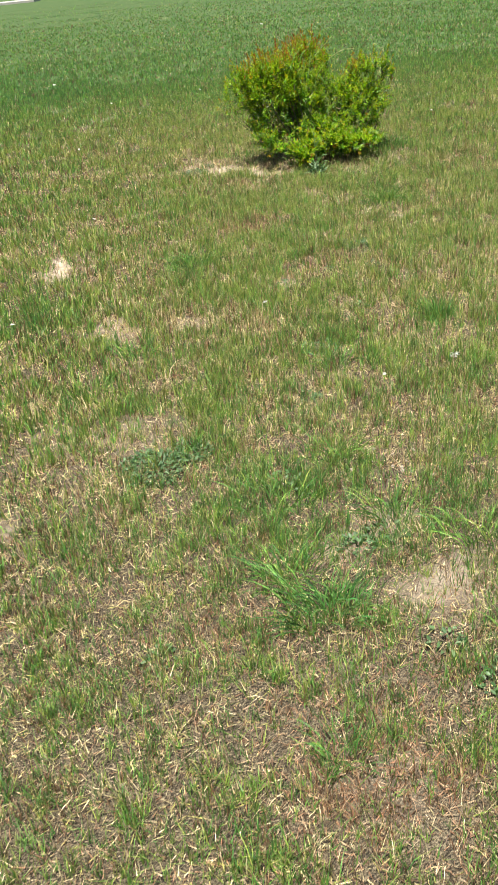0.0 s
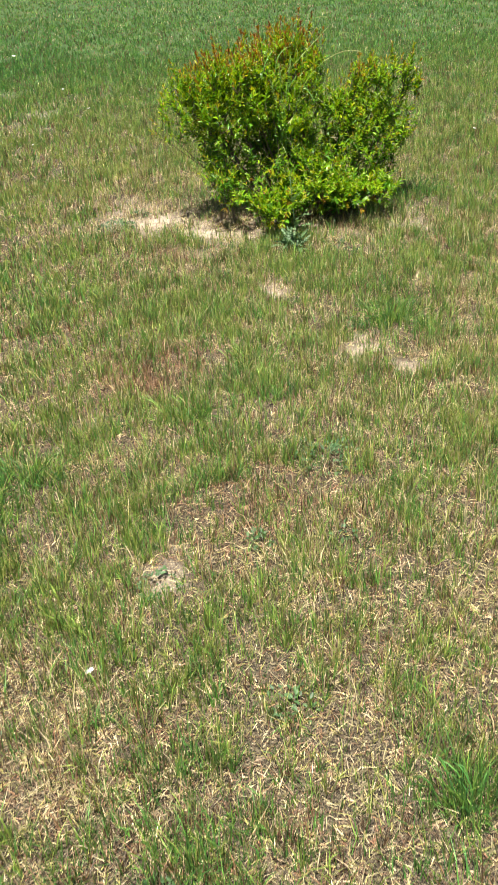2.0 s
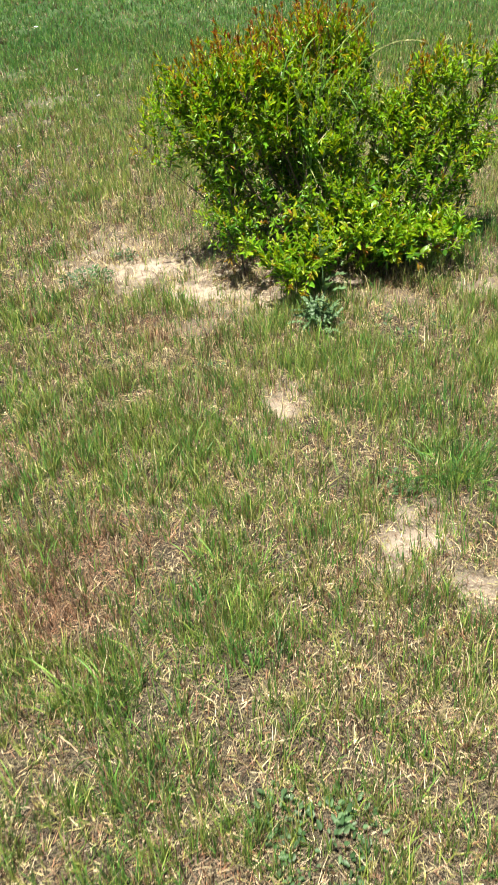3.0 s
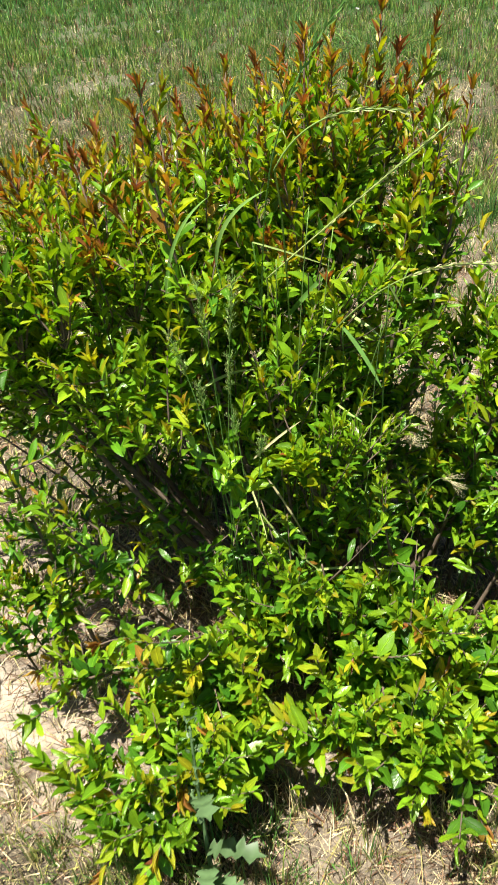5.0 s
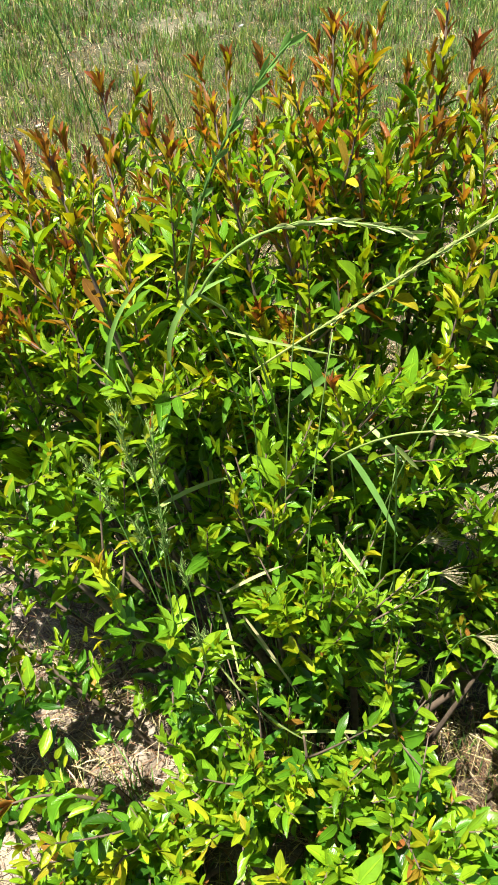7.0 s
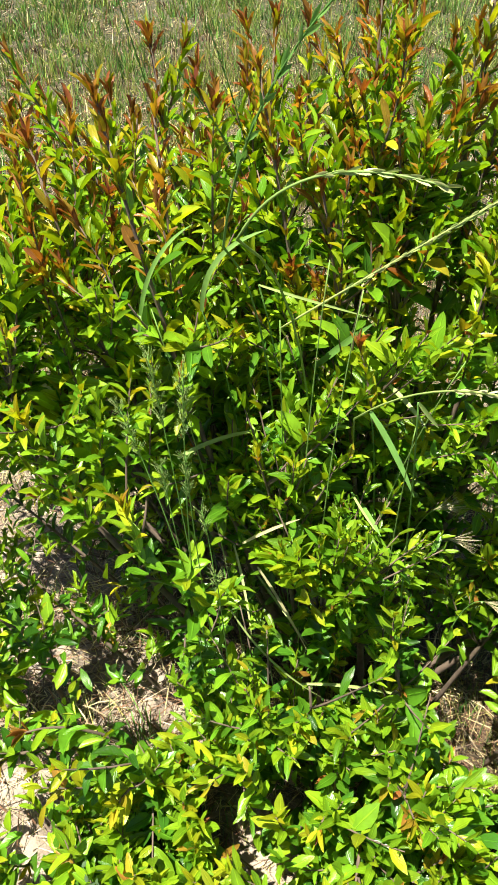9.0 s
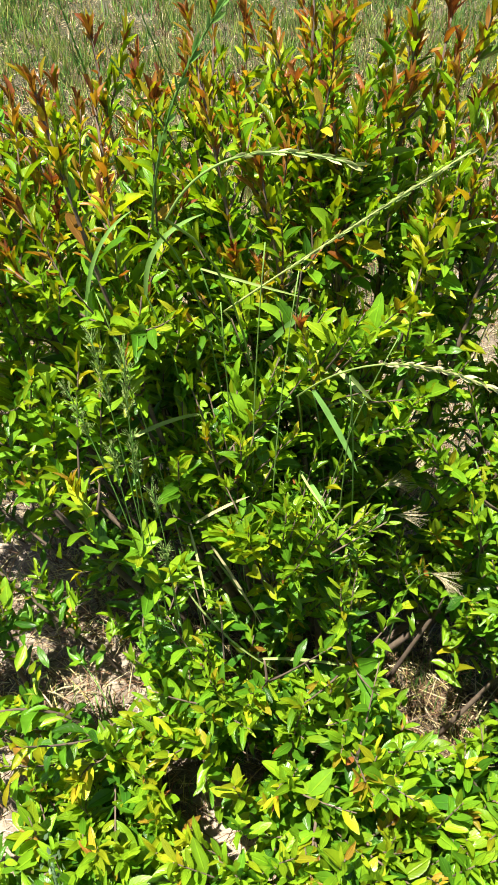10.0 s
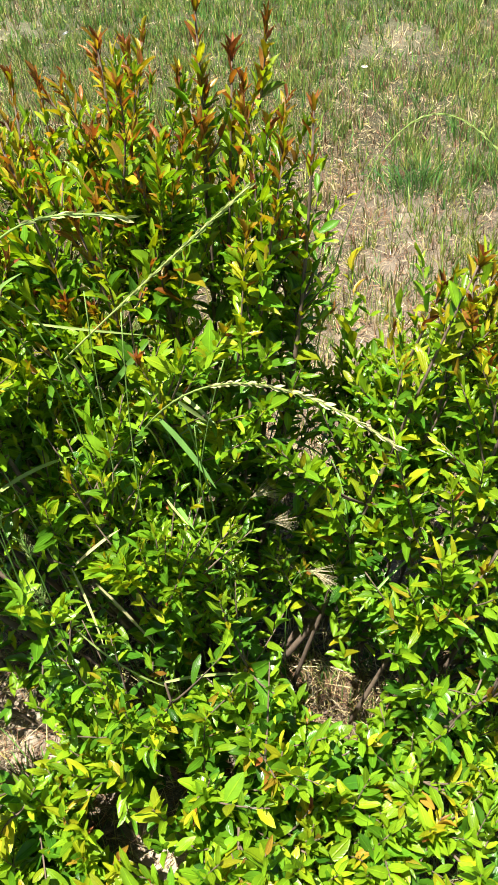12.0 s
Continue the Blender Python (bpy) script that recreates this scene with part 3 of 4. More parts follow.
# airy hollows between the branches: two ends and a radius
LEFT_HOLLOWS = [((0.84, 0.3, 0.6), (0.8, 0.56, 0.45), 0.075), ((0.785, 0.3, 0.578), (0.663, 0.8, 0.295), 0.085), ((0.6, 0.45, 0.446), (0.498, 0.75, 0.268), 0.035), ((0.722, 0.535, 0.0), (0.93, 0.295, 0.5), 0.058),
                ((0.66, 0.5, 0.0), (0.86, 0.3, 0.45), 0.035), ((0.71, 0.54, 0.0), (0.55, 0.3, 0.8), 0.05), ((0.58, 0.583, 0.0), (0.44, 0.373, 0.7), 0.045), ((0.396, 0.722, 0.0), (0.66, 0.49, 0.39), 0.04),
                ((0.58, 0.583, 0.0), (0.79, 0.388, 0.39), 0.035), ((0.541, 0.479, 0.0), (0.74, 0.33, 0.35), 0.04), ((0.679, 0.27, 0.0), (0.85, 0.17, 0.38), 0.035), ((0.8, 0.6, 0.3), (0.86, 0.48, 0.5), 0.05),
                ((0.62, 0.44, 0.42), (0.68, 0.36, 0.52), 0.04)]
MIDDLE_HOLLOWS = [((0.9, 0.36, 0.53), (0.88, 0.52, 0.44), 0.055), ((0.884, 0.33, 0.511), (0.811, 0.75, 0.259), 0.06), ((1.039, 1.479, 0.0), (1.129, 0.87, 0.5), 0.03), ((1.011, 0.483, 0.0), (1.064, 0.377, 0.25), 0.035),
                  ((1.042, 0.378, 0.0), (1.089, 0.292, 0.25), 0.035), ((1.02, 0.4, 0.0), (0.97, 0.34, 0.24), 0.045), ((1.0, 0.34, 0.0), (1.03, 0.16, 0.16), 0.045), ((1.098, 0.593, 0.685), (1.148, 0.453, 0.865), 0.045),
                  ((0.895, 0.585, 0.64), (0.97, 0.45, 0.8), 0.035), ((1.1, 0.55, 0.29), (1.13, 0.48, 0.42), 0.035), ((1.05, 0.52, 0.31), (1.08, 0.45, 0.44), 0.03), ((0.965, 0.585, 0.36), (1.01, 0.5, 0.5), 0.035)]
RIGHT_HOLLOWS = [((1.178, 0.876, 0.42), (1.2, 0.74, 0.58), 0.032), ((1.2, 0.78, 0.0), (1.242, 0.45, 0.5), 0.05), ((1.304, 0.752, 0.0), (1.318, 0.434, 0.5), 0.05), ((1.25, 0.72, 0.0), (1.28, 0.44, 0.45), 0.05),
                 ((1.345, 1.033, 0.0), (1.335, 0.6, 0.5), 0.03), ((1.455, 1.187, 0.0), (1.42, 0.75, 0.45), 0.035), ((1.27, 1.489, 0.0), (1.274, 0.877, 0.5), 0.022), ((1.129, 0.585, 0.639), (1.179, 0.445, 0.819), 0.03),
                 ((1.19, 0.78, 0.56), (1.22, 0.66, 0.72), 0.035)]
HOLLOWS = LEFT_HOLLOWS + MIDDLE_HOLLOWS + RIGHT_HOLLOWS


def in_hollow(points, shrink=1.0):
    hit = np.zeros(len(points), bool)
    rag = shrink * np.random.default_rng(len(points)).uniform(0.65, 1.25, len(points))
    for a, c, r in HOLLOWS:
        a, c = np.array(a), np.array(c)
        s = np.clip((points - a) @ (c - a) / ((c - a) @ (c - a)), 0, 1)[:, None]
        hit |= np.linalg.norm(points - a - s * (c - a), axis=1) < r * rag
    return hit


rs = np.random.default_rng(77)
shrub = thing("shrub", "young multi-stemmed shrub with glossy green leaves and reddish new shoots", "shrub", tuple(CROWN))
leaf_rows = []      # root, direction, up, length, width, age
stems, twigs = [], []


def leafy(pts, lo, spacing, size, tip_age, vigour, broad=0.28):
    """Opposite pairs of leaves along a shoot; the last ones young, narrow and upright."""
    seg = np.linalg.norm(np.diff(pts, axis=0), axis=1)
    run = np.concatenate([[0], np.cumsum(seg)])
    total = run[-1]
    d = lo * total + rs.random() * spacing
    turn = rs.random() * np.pi
    while d < total:
        p = np.array([np.interp(d, run, pts[:, k]) for k in range(3)])
        q = np.array([np.interp(min(d + 0.01, total), run, pts[:, k]) for k in range(3)])
        t = unit(q - p + 1e-6 * np.array([0, 0, 1.0]))
        side = unit(np.cross(t, np.array([0.3, 0.5, 0.1])))
        other = np.cross(t, side)
        left = total - d
        young = max(0.0, 1 - left / (0.11 * vigour + 0.02))
        for k in (0, 1):
            a = turn + k * np.pi + rs.normal(0, 0.35)
            out = math.cos(a) * side + math.sin(a) * other
            steep = min(max((p[2] - 0.45) / 0.35, 0.0), 1.0)
            open_ = 1.05 - 0.22 * steep - 0.55 * young + rs.normal(0, 0.18)
            dirn = t * math.cos(open_) + out * math.sin(open_) + np.array([0, 0, 0.10])
            up = unit(t * 0.28 - out * (0.15 + 0.5 * steep) + np.array([-0.06, -0.06, 1.1 - 0.3 * steep]) + rs.normal(0, 0.33, 3))
            ln = 0.9 * size * rs.uniform(0.45, 1.15) * (1 - 0.3 * young)
            age = np.clip(rs.normal(0.37 if p[2] > 0.45 else 0.21, 0.16), 0.02, 0.60) if young == 0 else np.clip(0.42 + (tip_age - 0.42) * young ** 1.2 + rs.normal(0, 0.09), 0, 1)
            if rs.random() < 0.02 + 0.30 * min(max((p[2] - 0.72) / 0.25, 0.0), 1.0):
                age, ln = min(age + rs.uniform(0.12, 0.42), 0.88), ln * 0.85
            leaf_rows.append((p, dirn, up, ln, ln * rs.uniform(broad - 0.05, broad + 0.08) * (1 - 0.45 * young), age))
        turn += np.pi / 2 + rs.normal(0, 0.2)
        d += spacing * rs.uniform(0.7, 1.3) * (1 - 0.35 * young)


def tip_tuft(p, t, count, size, age, wide=0.42):
    """The bunch of narrow young leaves at a shoot's end."""
    side = unit(np.cross(t, np.array([0.3, 0.5, 0.1])))
    other = np.cross(t, side)
    for k in range(count):
        a, o = k * 2.4 + rs.random(), rs.uniform(0.08, wide)
        out = math.cos(a) * side + math.sin(a) * other
        ln = size * rs.uniform(0.6, 1.1)
        leaf_rows.append((p - t * rs.uniform(0, 0.015), t * math.cos(o) + out * math.sin(o), unit(-out + t * 0.6 + rs.normal(0, 0.15, 3)), ln, ln * rs.uniform(0.13, 0.19), np.clip(age + rs.normal(-0.04, 0.10), 0, 1)))


def grow(tip, kind):
    tip = np.array(tip, float)
    reach = tip - CROWN
    flat = np.array([reach[0], reach[1], 0.0])
    root = CROWN + flat * (rs.uniform(0.10, 0.25) if kind == "upright" else rs.uniform(0.25, 0.4) if tip[0] < 0.42 else rs.uniform(0.45, 0.75)) + np.append(rs.normal(0, 0.03, 2), 0)
    root[2] = float(land(root[0], root[1])) - 0.01
    if kind == "upright":
        bend = root + (tip - root) * 0.55 + flat * 0.22 + np.append(rs.normal(0, 0.03, 2), 0.0)
        lo, size, tip_age, vig, side_n = 0.28, 0.048, 0.86, 1.25, 10
    elif kind == "front":
        bend = root + (tip - root) * 0.5 + np.array([0, 0, 0.16])
        lo, size, tip_age, vig, side_n = 0.30, 0.053, 0.74, 0.45, 7
    else:
        bend = root + (tip - root) * 0.5 + np.array([0, 0, 0.06]) + rs.normal(0, 0.02, 3)
        lo, size, tip_age, vig, side_n = 0.30, 0.047, 0.68, 0.6, 8
    if kind == "sprig" or (tip[0] < 0.56 and tip[2] < 0.56):
        side_n = 3
    pts = bezier(root, bend, tip, 12)
    stems.append(tube(pts, 0.0065 if kind == "upright" else 0.0030 if tip[0] < 0.42 else 0.0045, 0.0013, 6))
    broad = 0.40 if kind == "front" else 0.31
    leafy(pts, lo, 0.020, size, tip_age, vig, broad)
    end = unit(pts[-1] - pts[-2])
    tip_tuft(pts[-1], end, 9 if kind == "upright" else 5, 0.030, tip_age)
    if kind == "front" and rs.random() < 0.6:
        tip_tuft(pts[-1], unit(end + np.array([0, 0, 0.8])), 7, 0.040, rs.uniform(0.60, 0.84), 1.25)
    if kind == "upright":
        tip_tuft(pts[-2], end, 5, 0.034, 0.80)
        tip_tuft(pts[-3], end, 4, 0.034, 0.72)
    for j in range(side_n):
        s = rs.uniform(0.25, 0.9)
        k = int(s * 11)
        p = pts[k]
        t = unit(pts[min(k + 1, 11)] - pts[max(k - 1, 0)])
        out = unit(rs.normal(0, 1, 3) * np.array([1, 1, 0.45]) + unit(flat + 1e-6) * 0.45)
        dirn = unit(t * 0.55 + out * 0.85 + np.array([0, 0, 0.12]))
        ln = rs.uniform(0.06, 0.17) * (1.15 - 0.45 * s)
        e = p + dirn * ln
        e[2] = max(e[2], 0.05)
        tw = bezier(p, p + dirn * ln * 0.5 + np.array([0, 0, -0.008]), e + np.array([0, 0, 0.02]), 5)
        twigs.append(tube(tw, 0.0019, 0.0008, 4))
        leafy(tw, 0.12, 0.016, size * 0.92, tip_age * rs.uniform(0.6, 1.0) if rs.random() < 0.4 else 0.45, 0.4, broad)


for tips, kind in ((UPRIGHT, "upright"), (LEFT, "side"), (MIDDLE, "sprig"), (RIGHT, "side"), (FRONT, "front")):
    for tip in tips:
        grow(tip, kind)

# leafy side twigs that fill out the lobes: centre, half sizes, number, leaf length, age of the twig's end
UPPER_LOBES = [((0.70, 0.54, 0.76), (0.20, 0.11, 0.12), 42, 0.05, 0.62),
               ((0.48, 0.60, 0.62), (0.16, 0.12, 0.12), 40, 0.05, 0.5),
               ((1.05, 0.66, 0.62), (0.17, 0.12, 0.16), 46, 0.042, 0.52), ((0.97, 0.82, 0.66), (0.23, 0.25, 0.28), 105, 0.055, 0.55), ((0.98, 0.88, 0.87), (0.21, 0.2, 0.14), 55, 0.046, 0.8), ((0.68, 0.72, 0.64), (0.25, 0.22, 0.22), 80, 0.055, 0.6),
               ((0.66, 0.72, 0.82), (0.24, 0.2, 0.13), 55, 0.046, 0.8), ((0.41, 0.65, 0.66), (0.2, 0.18, 0.18), 52, 0.05, 0.66), ((1.58, 0.76, 0.7), (0.2, 0.14, 0.15), 40, 0.05, 0.7)]
LOWER_LOBES = [((0.62, 0.97, 0.24), (0.24, 0.10, 0.20), 60, 0.05, 0.4), ((0.66, 0.87, 0.2), (0.22, 0.1, 0.13), 30, 0.05, 0.45), ((0.54, 0.47, 0.26), (0.11, 0.09, 0.12), 14, 0.047, 0.55), ((1.1, 0.38, 0.2), (0.28, 0.18, 0.12), 100, 0.054, 0.56), ((0.84, 0.2, 0.14), (0.2, 0.14, 0.1), 34, 0.055, 0.5),
               ((1.18, 0.66, 0.25), (0.16, 0.16, 0.12), 26, 0.052, 0.45), ((1.43, 0.42, 0.14), (0.18, 0.2, 0.09), 54, 0.054, 0.56), ((0.58, 0.37, 0.24), (0.14, 0.09, 0.11), 16, 0.046, 0.6)]
MIDDLE_LOBES = [((1.30, 0.86, 0.52), (0.12, 0.14, 0.12), 42, 0.048, 0.5), ((0.6, 0.92, 0.42), (0.2, 0.1, 0.24), 30, 0.052, 0.5), ((1.05, 0.58, 0.5), (0.11, 0.09, 0.12), 26, 0.042, 0.5), ((0.84, 0.53, 0.52), (0.2, 0.13, 0.17), 30, 0.052, 0.5), ((1.47, 0.72, 0.4), (0.24, 0.22, 0.25), 75, 0.052, 0.55),
                ((1.0, 0.84, 0.38), (0.2, 0.2, 0.18), 46, 0.052, 0.4), ((0.8, 0.76, 0.36), (0.2, 0.18, 0.16), 34, 0.052, 0.4), ((1.0, 0.5, 0.36), (0.17, 0.12, 0.12), 40, 0.048, 0.5)]
LOBES = UPPER_LOBES + LOWER_LOBES + MIDDLE_LOBES
trunk_points = np.concatenate([st[0] for st in stems])
for centre, radii, number, size, tip_age in LOBES:
    for j in range(number):
        d = unit(rs.normal(0, 1, 3))
        d[2] = abs(d[2]) if rs.random() < 0.72 else d[2]
        p = np.array(centre) + d * np.array(radii) * rs.uniform(0.55, 1.0)
        p[2] = max(p[2], 0.07)
        from_ = trunk_points[np.argmin(np.linalg.norm(trunk_points - (p - np.array([0, 0, 0.10])), axis=1))]
        gap = p - from_
        if np.linalg.norm(gap) > 0.28:
            from_ = p - unit(gap) * 0.28
        out = unit(d * np.array(radii) / max(radii))
        e = p + (0.55 * out + np.array([0, 0, 0.5])) * rs.uniform(0.03, 0.07)
        tw = bezier(from_, (from_ + p) / 2 + np.array([0, 0, -0.01]), e, 6)
        twigs.append(tube(tw, 0.0020, 0.0008, 4))
        leafy(tw, 0.25, 0.0128, size * 0.9, tip_age if rs.random() < 0.5 else 0.42, 0.5 + (tip_age > 0.75) * 0.3, 0.40 if size > 0.053 else 0.31)
        if tip_age > 0.75 and rs.random() < 0.8:
            tip_tuft(tw[-1], unit(tw[-1] - tw[-2]), 6, 0.027, 0.86)

# short upright leaders that roof the crown with bronze young growth
tops = np.array(UPRIGHT)
for j in range(90):
    a, b = tops[rs.integers(0, len(tops))], tops[rs.integers(0, len(tops))]
    s = rs.random()
    p = a + (b - a) * s if np.linalg.norm((a - b)[:2]) < 0.35 else a + np.append(rs.normal(0, 0.05, 2), 0)
    tip = p + np.append(rs.normal(0, 0.035, 2), -rs.uniform(0.0, 0.16))
    ln = rs.uniform(0.10, 0.20)
    low = tip - np.array([0.3 * (tip[0] - CROWN[0]) + rs.normal(0, 0.22), 0.3 * (tip[1] - CROWN[1]) + rs.normal(0, 0.22), 1.0]) * ln
    tw = bezier(low, (low + tip) / 2 + rs.normal(0, 0.008, 3), tip, 7)
    twigs.append(tube(tw, 0.0017, 0.0008, 4))
    leafy(tw, 0.0, 0.014, 0.043, rs.uniform(0.66, 0.86), 0.8, 0.30)
    tip_tuft(tip, unit(tw[-1] - tw[-2]), 6, 0.030, rs.uniform(0.74, 0.9))

# ---- stalks of tall grass standing in the shrub ----
OUTWARD = unit(np.array([0.18, -0.60, 0.72]))
LAID_ON = []        # points along the grass that lies on the shrub's face, and the room it keeps


def strip(points, width, age, twist=0.0, facing=None):
    """A grass blade along points: a folded strip, widest below its middle, pointed at the end."""
    pts = np.asarray(points, float)
    n = len(pts)
    s = np.linspace(0, 1, n)
    w = width * np.clip(np.minimum(0.6 + 1.6 * s, 1.0) * (1 - s ** 5) + 0.02, 0.02, 1)
    t = unit(np.gradient(pts, axis=0))
    side = unit(np.cross(t, np.array([math.sin(twist), math.cos(twist), 0.25] if facing is None else facing)))
    nor = np.cross(side, t)
    v = np.stack([pts - side * w[:, None] / 2 + nor * w[:, None] * 0.18, pts, pts + side * w[:, None] / 2 + nor * w[:, None] * 0.18], 1).reshape(-1, 3)
    f = []
    for i in range(n - 1):
        for j in (0, 1):
            p, q = 3 * i + j, 3 * (i + 1) + j
            f += [(p, p + 1, q + 1), (p, q + 1, q)]
    return v, np.array(f), np.full(len(v), age)


def spikelets(pts, size, gap, spread, age, seed, awn=0.0):
    """Grains set on both sides along the end of a stalk, with fine awns where it is bearded."""
    r = np.random.default_rng(seed)
    run = np.concatenate([[0], np.cumsum(np.linalg.norm(np.diff(pts, axis=0), axis=1))])
    out = []
    d, k = 0.0, 0
    while d < run[-1]:
        p = np.array([np.interp(d, run, pts[:, c]) for c in range(3)])
        q = np.array([np.interp(min(d + 0.004, run[-1]), run, pts[:, c]) for c in range(3)])
        t = unit(q - p + 1e-7)
        a = k * 2.4 + r.normal(0, 0.3)
        side = unit(np.cross(t, np.array([0.2, 0.4, 0.3])))
        o = math.cos(a) * side + math.sin(a) * np.cross(t, side)
        dirn = unit(t + o * spread * r.uniform(0.7, 1.3))
        out.append(strip(bezier(p, p + dirn * size * 0.5, p + dirn * size, 4), size * 0.26, age + r.uniform(-0.1, 0.1), a))
        for _ in range(6 if awn else 0):
            w = unit(t + o * spread * r.uniform(0.6, 1.5) + r.normal(0, 0.12, 3))
            out.append(tube(bezier(p, p + w * awn * 0.5, p + w * awn, 3), 0.00024, 0.00010, 3, age + r.uniform(-0.08, 0.12)))
        d += gap
        k += 1
    return joined(out)


def stalk(name, label, base, bend, tip, head, size=0.008, gap=0.005, spread=0.35, age=0.25, head_age=0.45, awn=0.0, radius=0.0009, leaves=(), seed=0, via=None):
    pts = bezier(base, bend, tip, 28) if via is None else np.concatenate([bezier(base, bend, via[0], 12)[:-1], bezier(via[0], via[1], tip, 17)])
    ob = thing(name, label, "grass", base)
    LAID_ON.append((pts[10 if via is not None else 20:], 0.014))
    cut = int(28 * (1 - head))
    v, f, at = tube(pts, radius * 1.3, radius * 0.6, 5, age)
    part("stem", mesh_of("stem", v, f, True, age=at), STRAW, ob)
    v, f, at = spikelets(pts[cut:], size, gap, spread, head_age, seed, awn)
    part("seed_head", mesh_of("seed_head", v, f, True, age=at), STRAW, ob, "bearded pale seed head" if awn else "slim green seed head")
    for a, b, c, w, g in leaves:
        v, f, at = strip(bezier(a, b, c, 9), w, g, seed + 1.0)
        part("blade", mesh_of("blade", v, f, True, age=at), STRAW, ob)
    return ob


GRASS_LABEL = "tall green grass stalk with slim seed head in the shrub"
stalk("grass_stalk", GRASS_LABEL, (0.86, 0.86, 0.0), (0.90, 0.84, 0.60), (1.20, 0.593, 1.028), 0.42, age=0.55, head_age=0.52, size=0.012, gap=0.0045, spread=0.18, radius=0.0013, seed=1, via=((0.95, 0.63, 0.79), (1.08, 0.60, 0.92)))
stalk("grass_stalk", GRASS_LABEL, (0.93, 0.80, 0.0), (0.97, 0.72, 0.80), (1.165, 0.38, 1.105), 0.30, age=0.40, head_age=0.55, size=0.011, gap=0.0045, spread=0.22, radius=0.0011, seed=2, via=((1.03, 0.38, 1.045), (1.07, 0.38, 1.12)))
stalk("grass_stalk", GRASS_LABEL, (1.00, 0.86, 0.0), (0.98, 0.80, 0.55), (1.351, 0.37, 0.925), 0.36, age=0.50, head_age=0.78, size=0.012, gap=0.0045, spread=0.25, radius=0.0011, seed=3, via=((1.06, 0.57, 0.745), (1.20, 0.47, 0.96)))
stalk("grass_stalk", GRASS_LABEL, (1.14, 0.92, 0.0), (1.22, 0.92, 1.22), (1.45, 0.92, 0.90), 0.30, age=0.45, head_age=0.50, size=0.009, gap=0.005, spread=0.2, seed=4)
stalk("grass_stalk", "tall dark green grass stalk with a loose drooping seed head", (0.88, 0.78, 0.0), (0.90, 0.74, 0.75), (1.118, 0.33, 1.218), 0.42, age=0.1, head_age=0.22, size=0.012, gap=0.0055, spread=0.34, seed=5, via=((1.03, 0.36, 1.05), (1.06, 0.33, 1.16)))
for k, (g, t) in enumerate([((0.74, 0.86, 0), (0.768, 0.65, 1.142)), ((0.82, 0.92, 0), (0.87, 0.66, 1.08)), ((0.90, 0.90, 0), (0.91, 0.53, 1.09)), ((0.66, 0.88, 0), (0.62, 0.62, 1.10))]):
    stalk("grass_stalk", "thin dark green grass stalk standing above the shrub", g, ((g[0] + t[0]) / 2, g[1], 0.7), t, 0.16, age=0.02, head_age=0.05, size=0.008, gap=0.0045, spread=0.14, radius=0.0007, seed=10 + k)
BEARD = "wild barley stalk with a pale bearded seed head"
stalk("barley_stalk", BEARD, (1.17, 0.68, 0.0), (1.175, 0.66, 0.46), (1.241, 0.642, 0.425), 0.16, age=0.3, head_age=0.95, size=0.008, gap=0.003, spread=0.3, awn=0.036, seed=31)
stalk("barley_stalk", BEARD, (1.08, 0.70, 0.0), (1.08, 0.69, 0.52), (1.145, 0.748, 0.47), 0.16, age=0.4, head_age=0.95, size=0.008, gap=0.003, spread=0.3, awn=0.036, seed=32)
stalk("barley_stalk", BEARD, (1.10, 0.72, 0.0), (1.09, 0.70, 0.48), (1.17, 0.72, 0.44), 0.14, age=0.4, head_age=0.95, size=0.008, gap=0.003, spread=0.35, awn=0.034, seed=34)
stalk("barley_stalk", BEARD, (1.11, 0.90, 0.0), (1.12, 0.92, 0.38), (1.178, 0.876, 0.40), 0.18, age=0.4, head_age=0.95, size=0.008, gap=0.003, spread=0.3, awn=0.032, seed=33)
for k, t in enumerate([(0.97, 0.39, 0.91), (0.885, 0.46, 0.71), (0.95, 0.41, 0.79), (0.91, 0.43, 0.88), (0.86, 0.44, 0.80), (1.0, 0.36, 0.70), (0.93, 0.46, 0.66)]):
    stalk("barley_stalk", "green unripe wild barley stalk with a bristly head", (0.90 + 0.02 * (k % 3), 0.48, 0.0), (0.90 + 0.01 * k, 0.45, 0.5), t, 0.11, age=0.30, head_age=0.42, size=0.008, gap=0.004, spread=0.45,
          awn=0.016, radius=0.0008, seed=40 + k)


def lone_blade(a, b, c, width, age, twist, label):
    LAID_ON.append((bezier(a, b, c, 7), 0.016))
    v, f, at = strip(bezier(a, b, c, 12), width, age, twist, (0.2 + 0.3 * twist, -0.55, 0.8))
    part("blade", mesh_of("blade", v, f, True, age=at), STRAW, tall_grass, label)
    foot = (a[0] - 0.02, a[1] + 0.16, 0.0)
    v, f, at = tube(bezier(foot, (foot[0], foot[1] - 0.02, a[2] * 0.7), a, 10), 0.0011, 0.0008, 5, 0.2)
    part("stem", mesh_of("stem", v, f, True, age=at), STRAW, tall_grass)


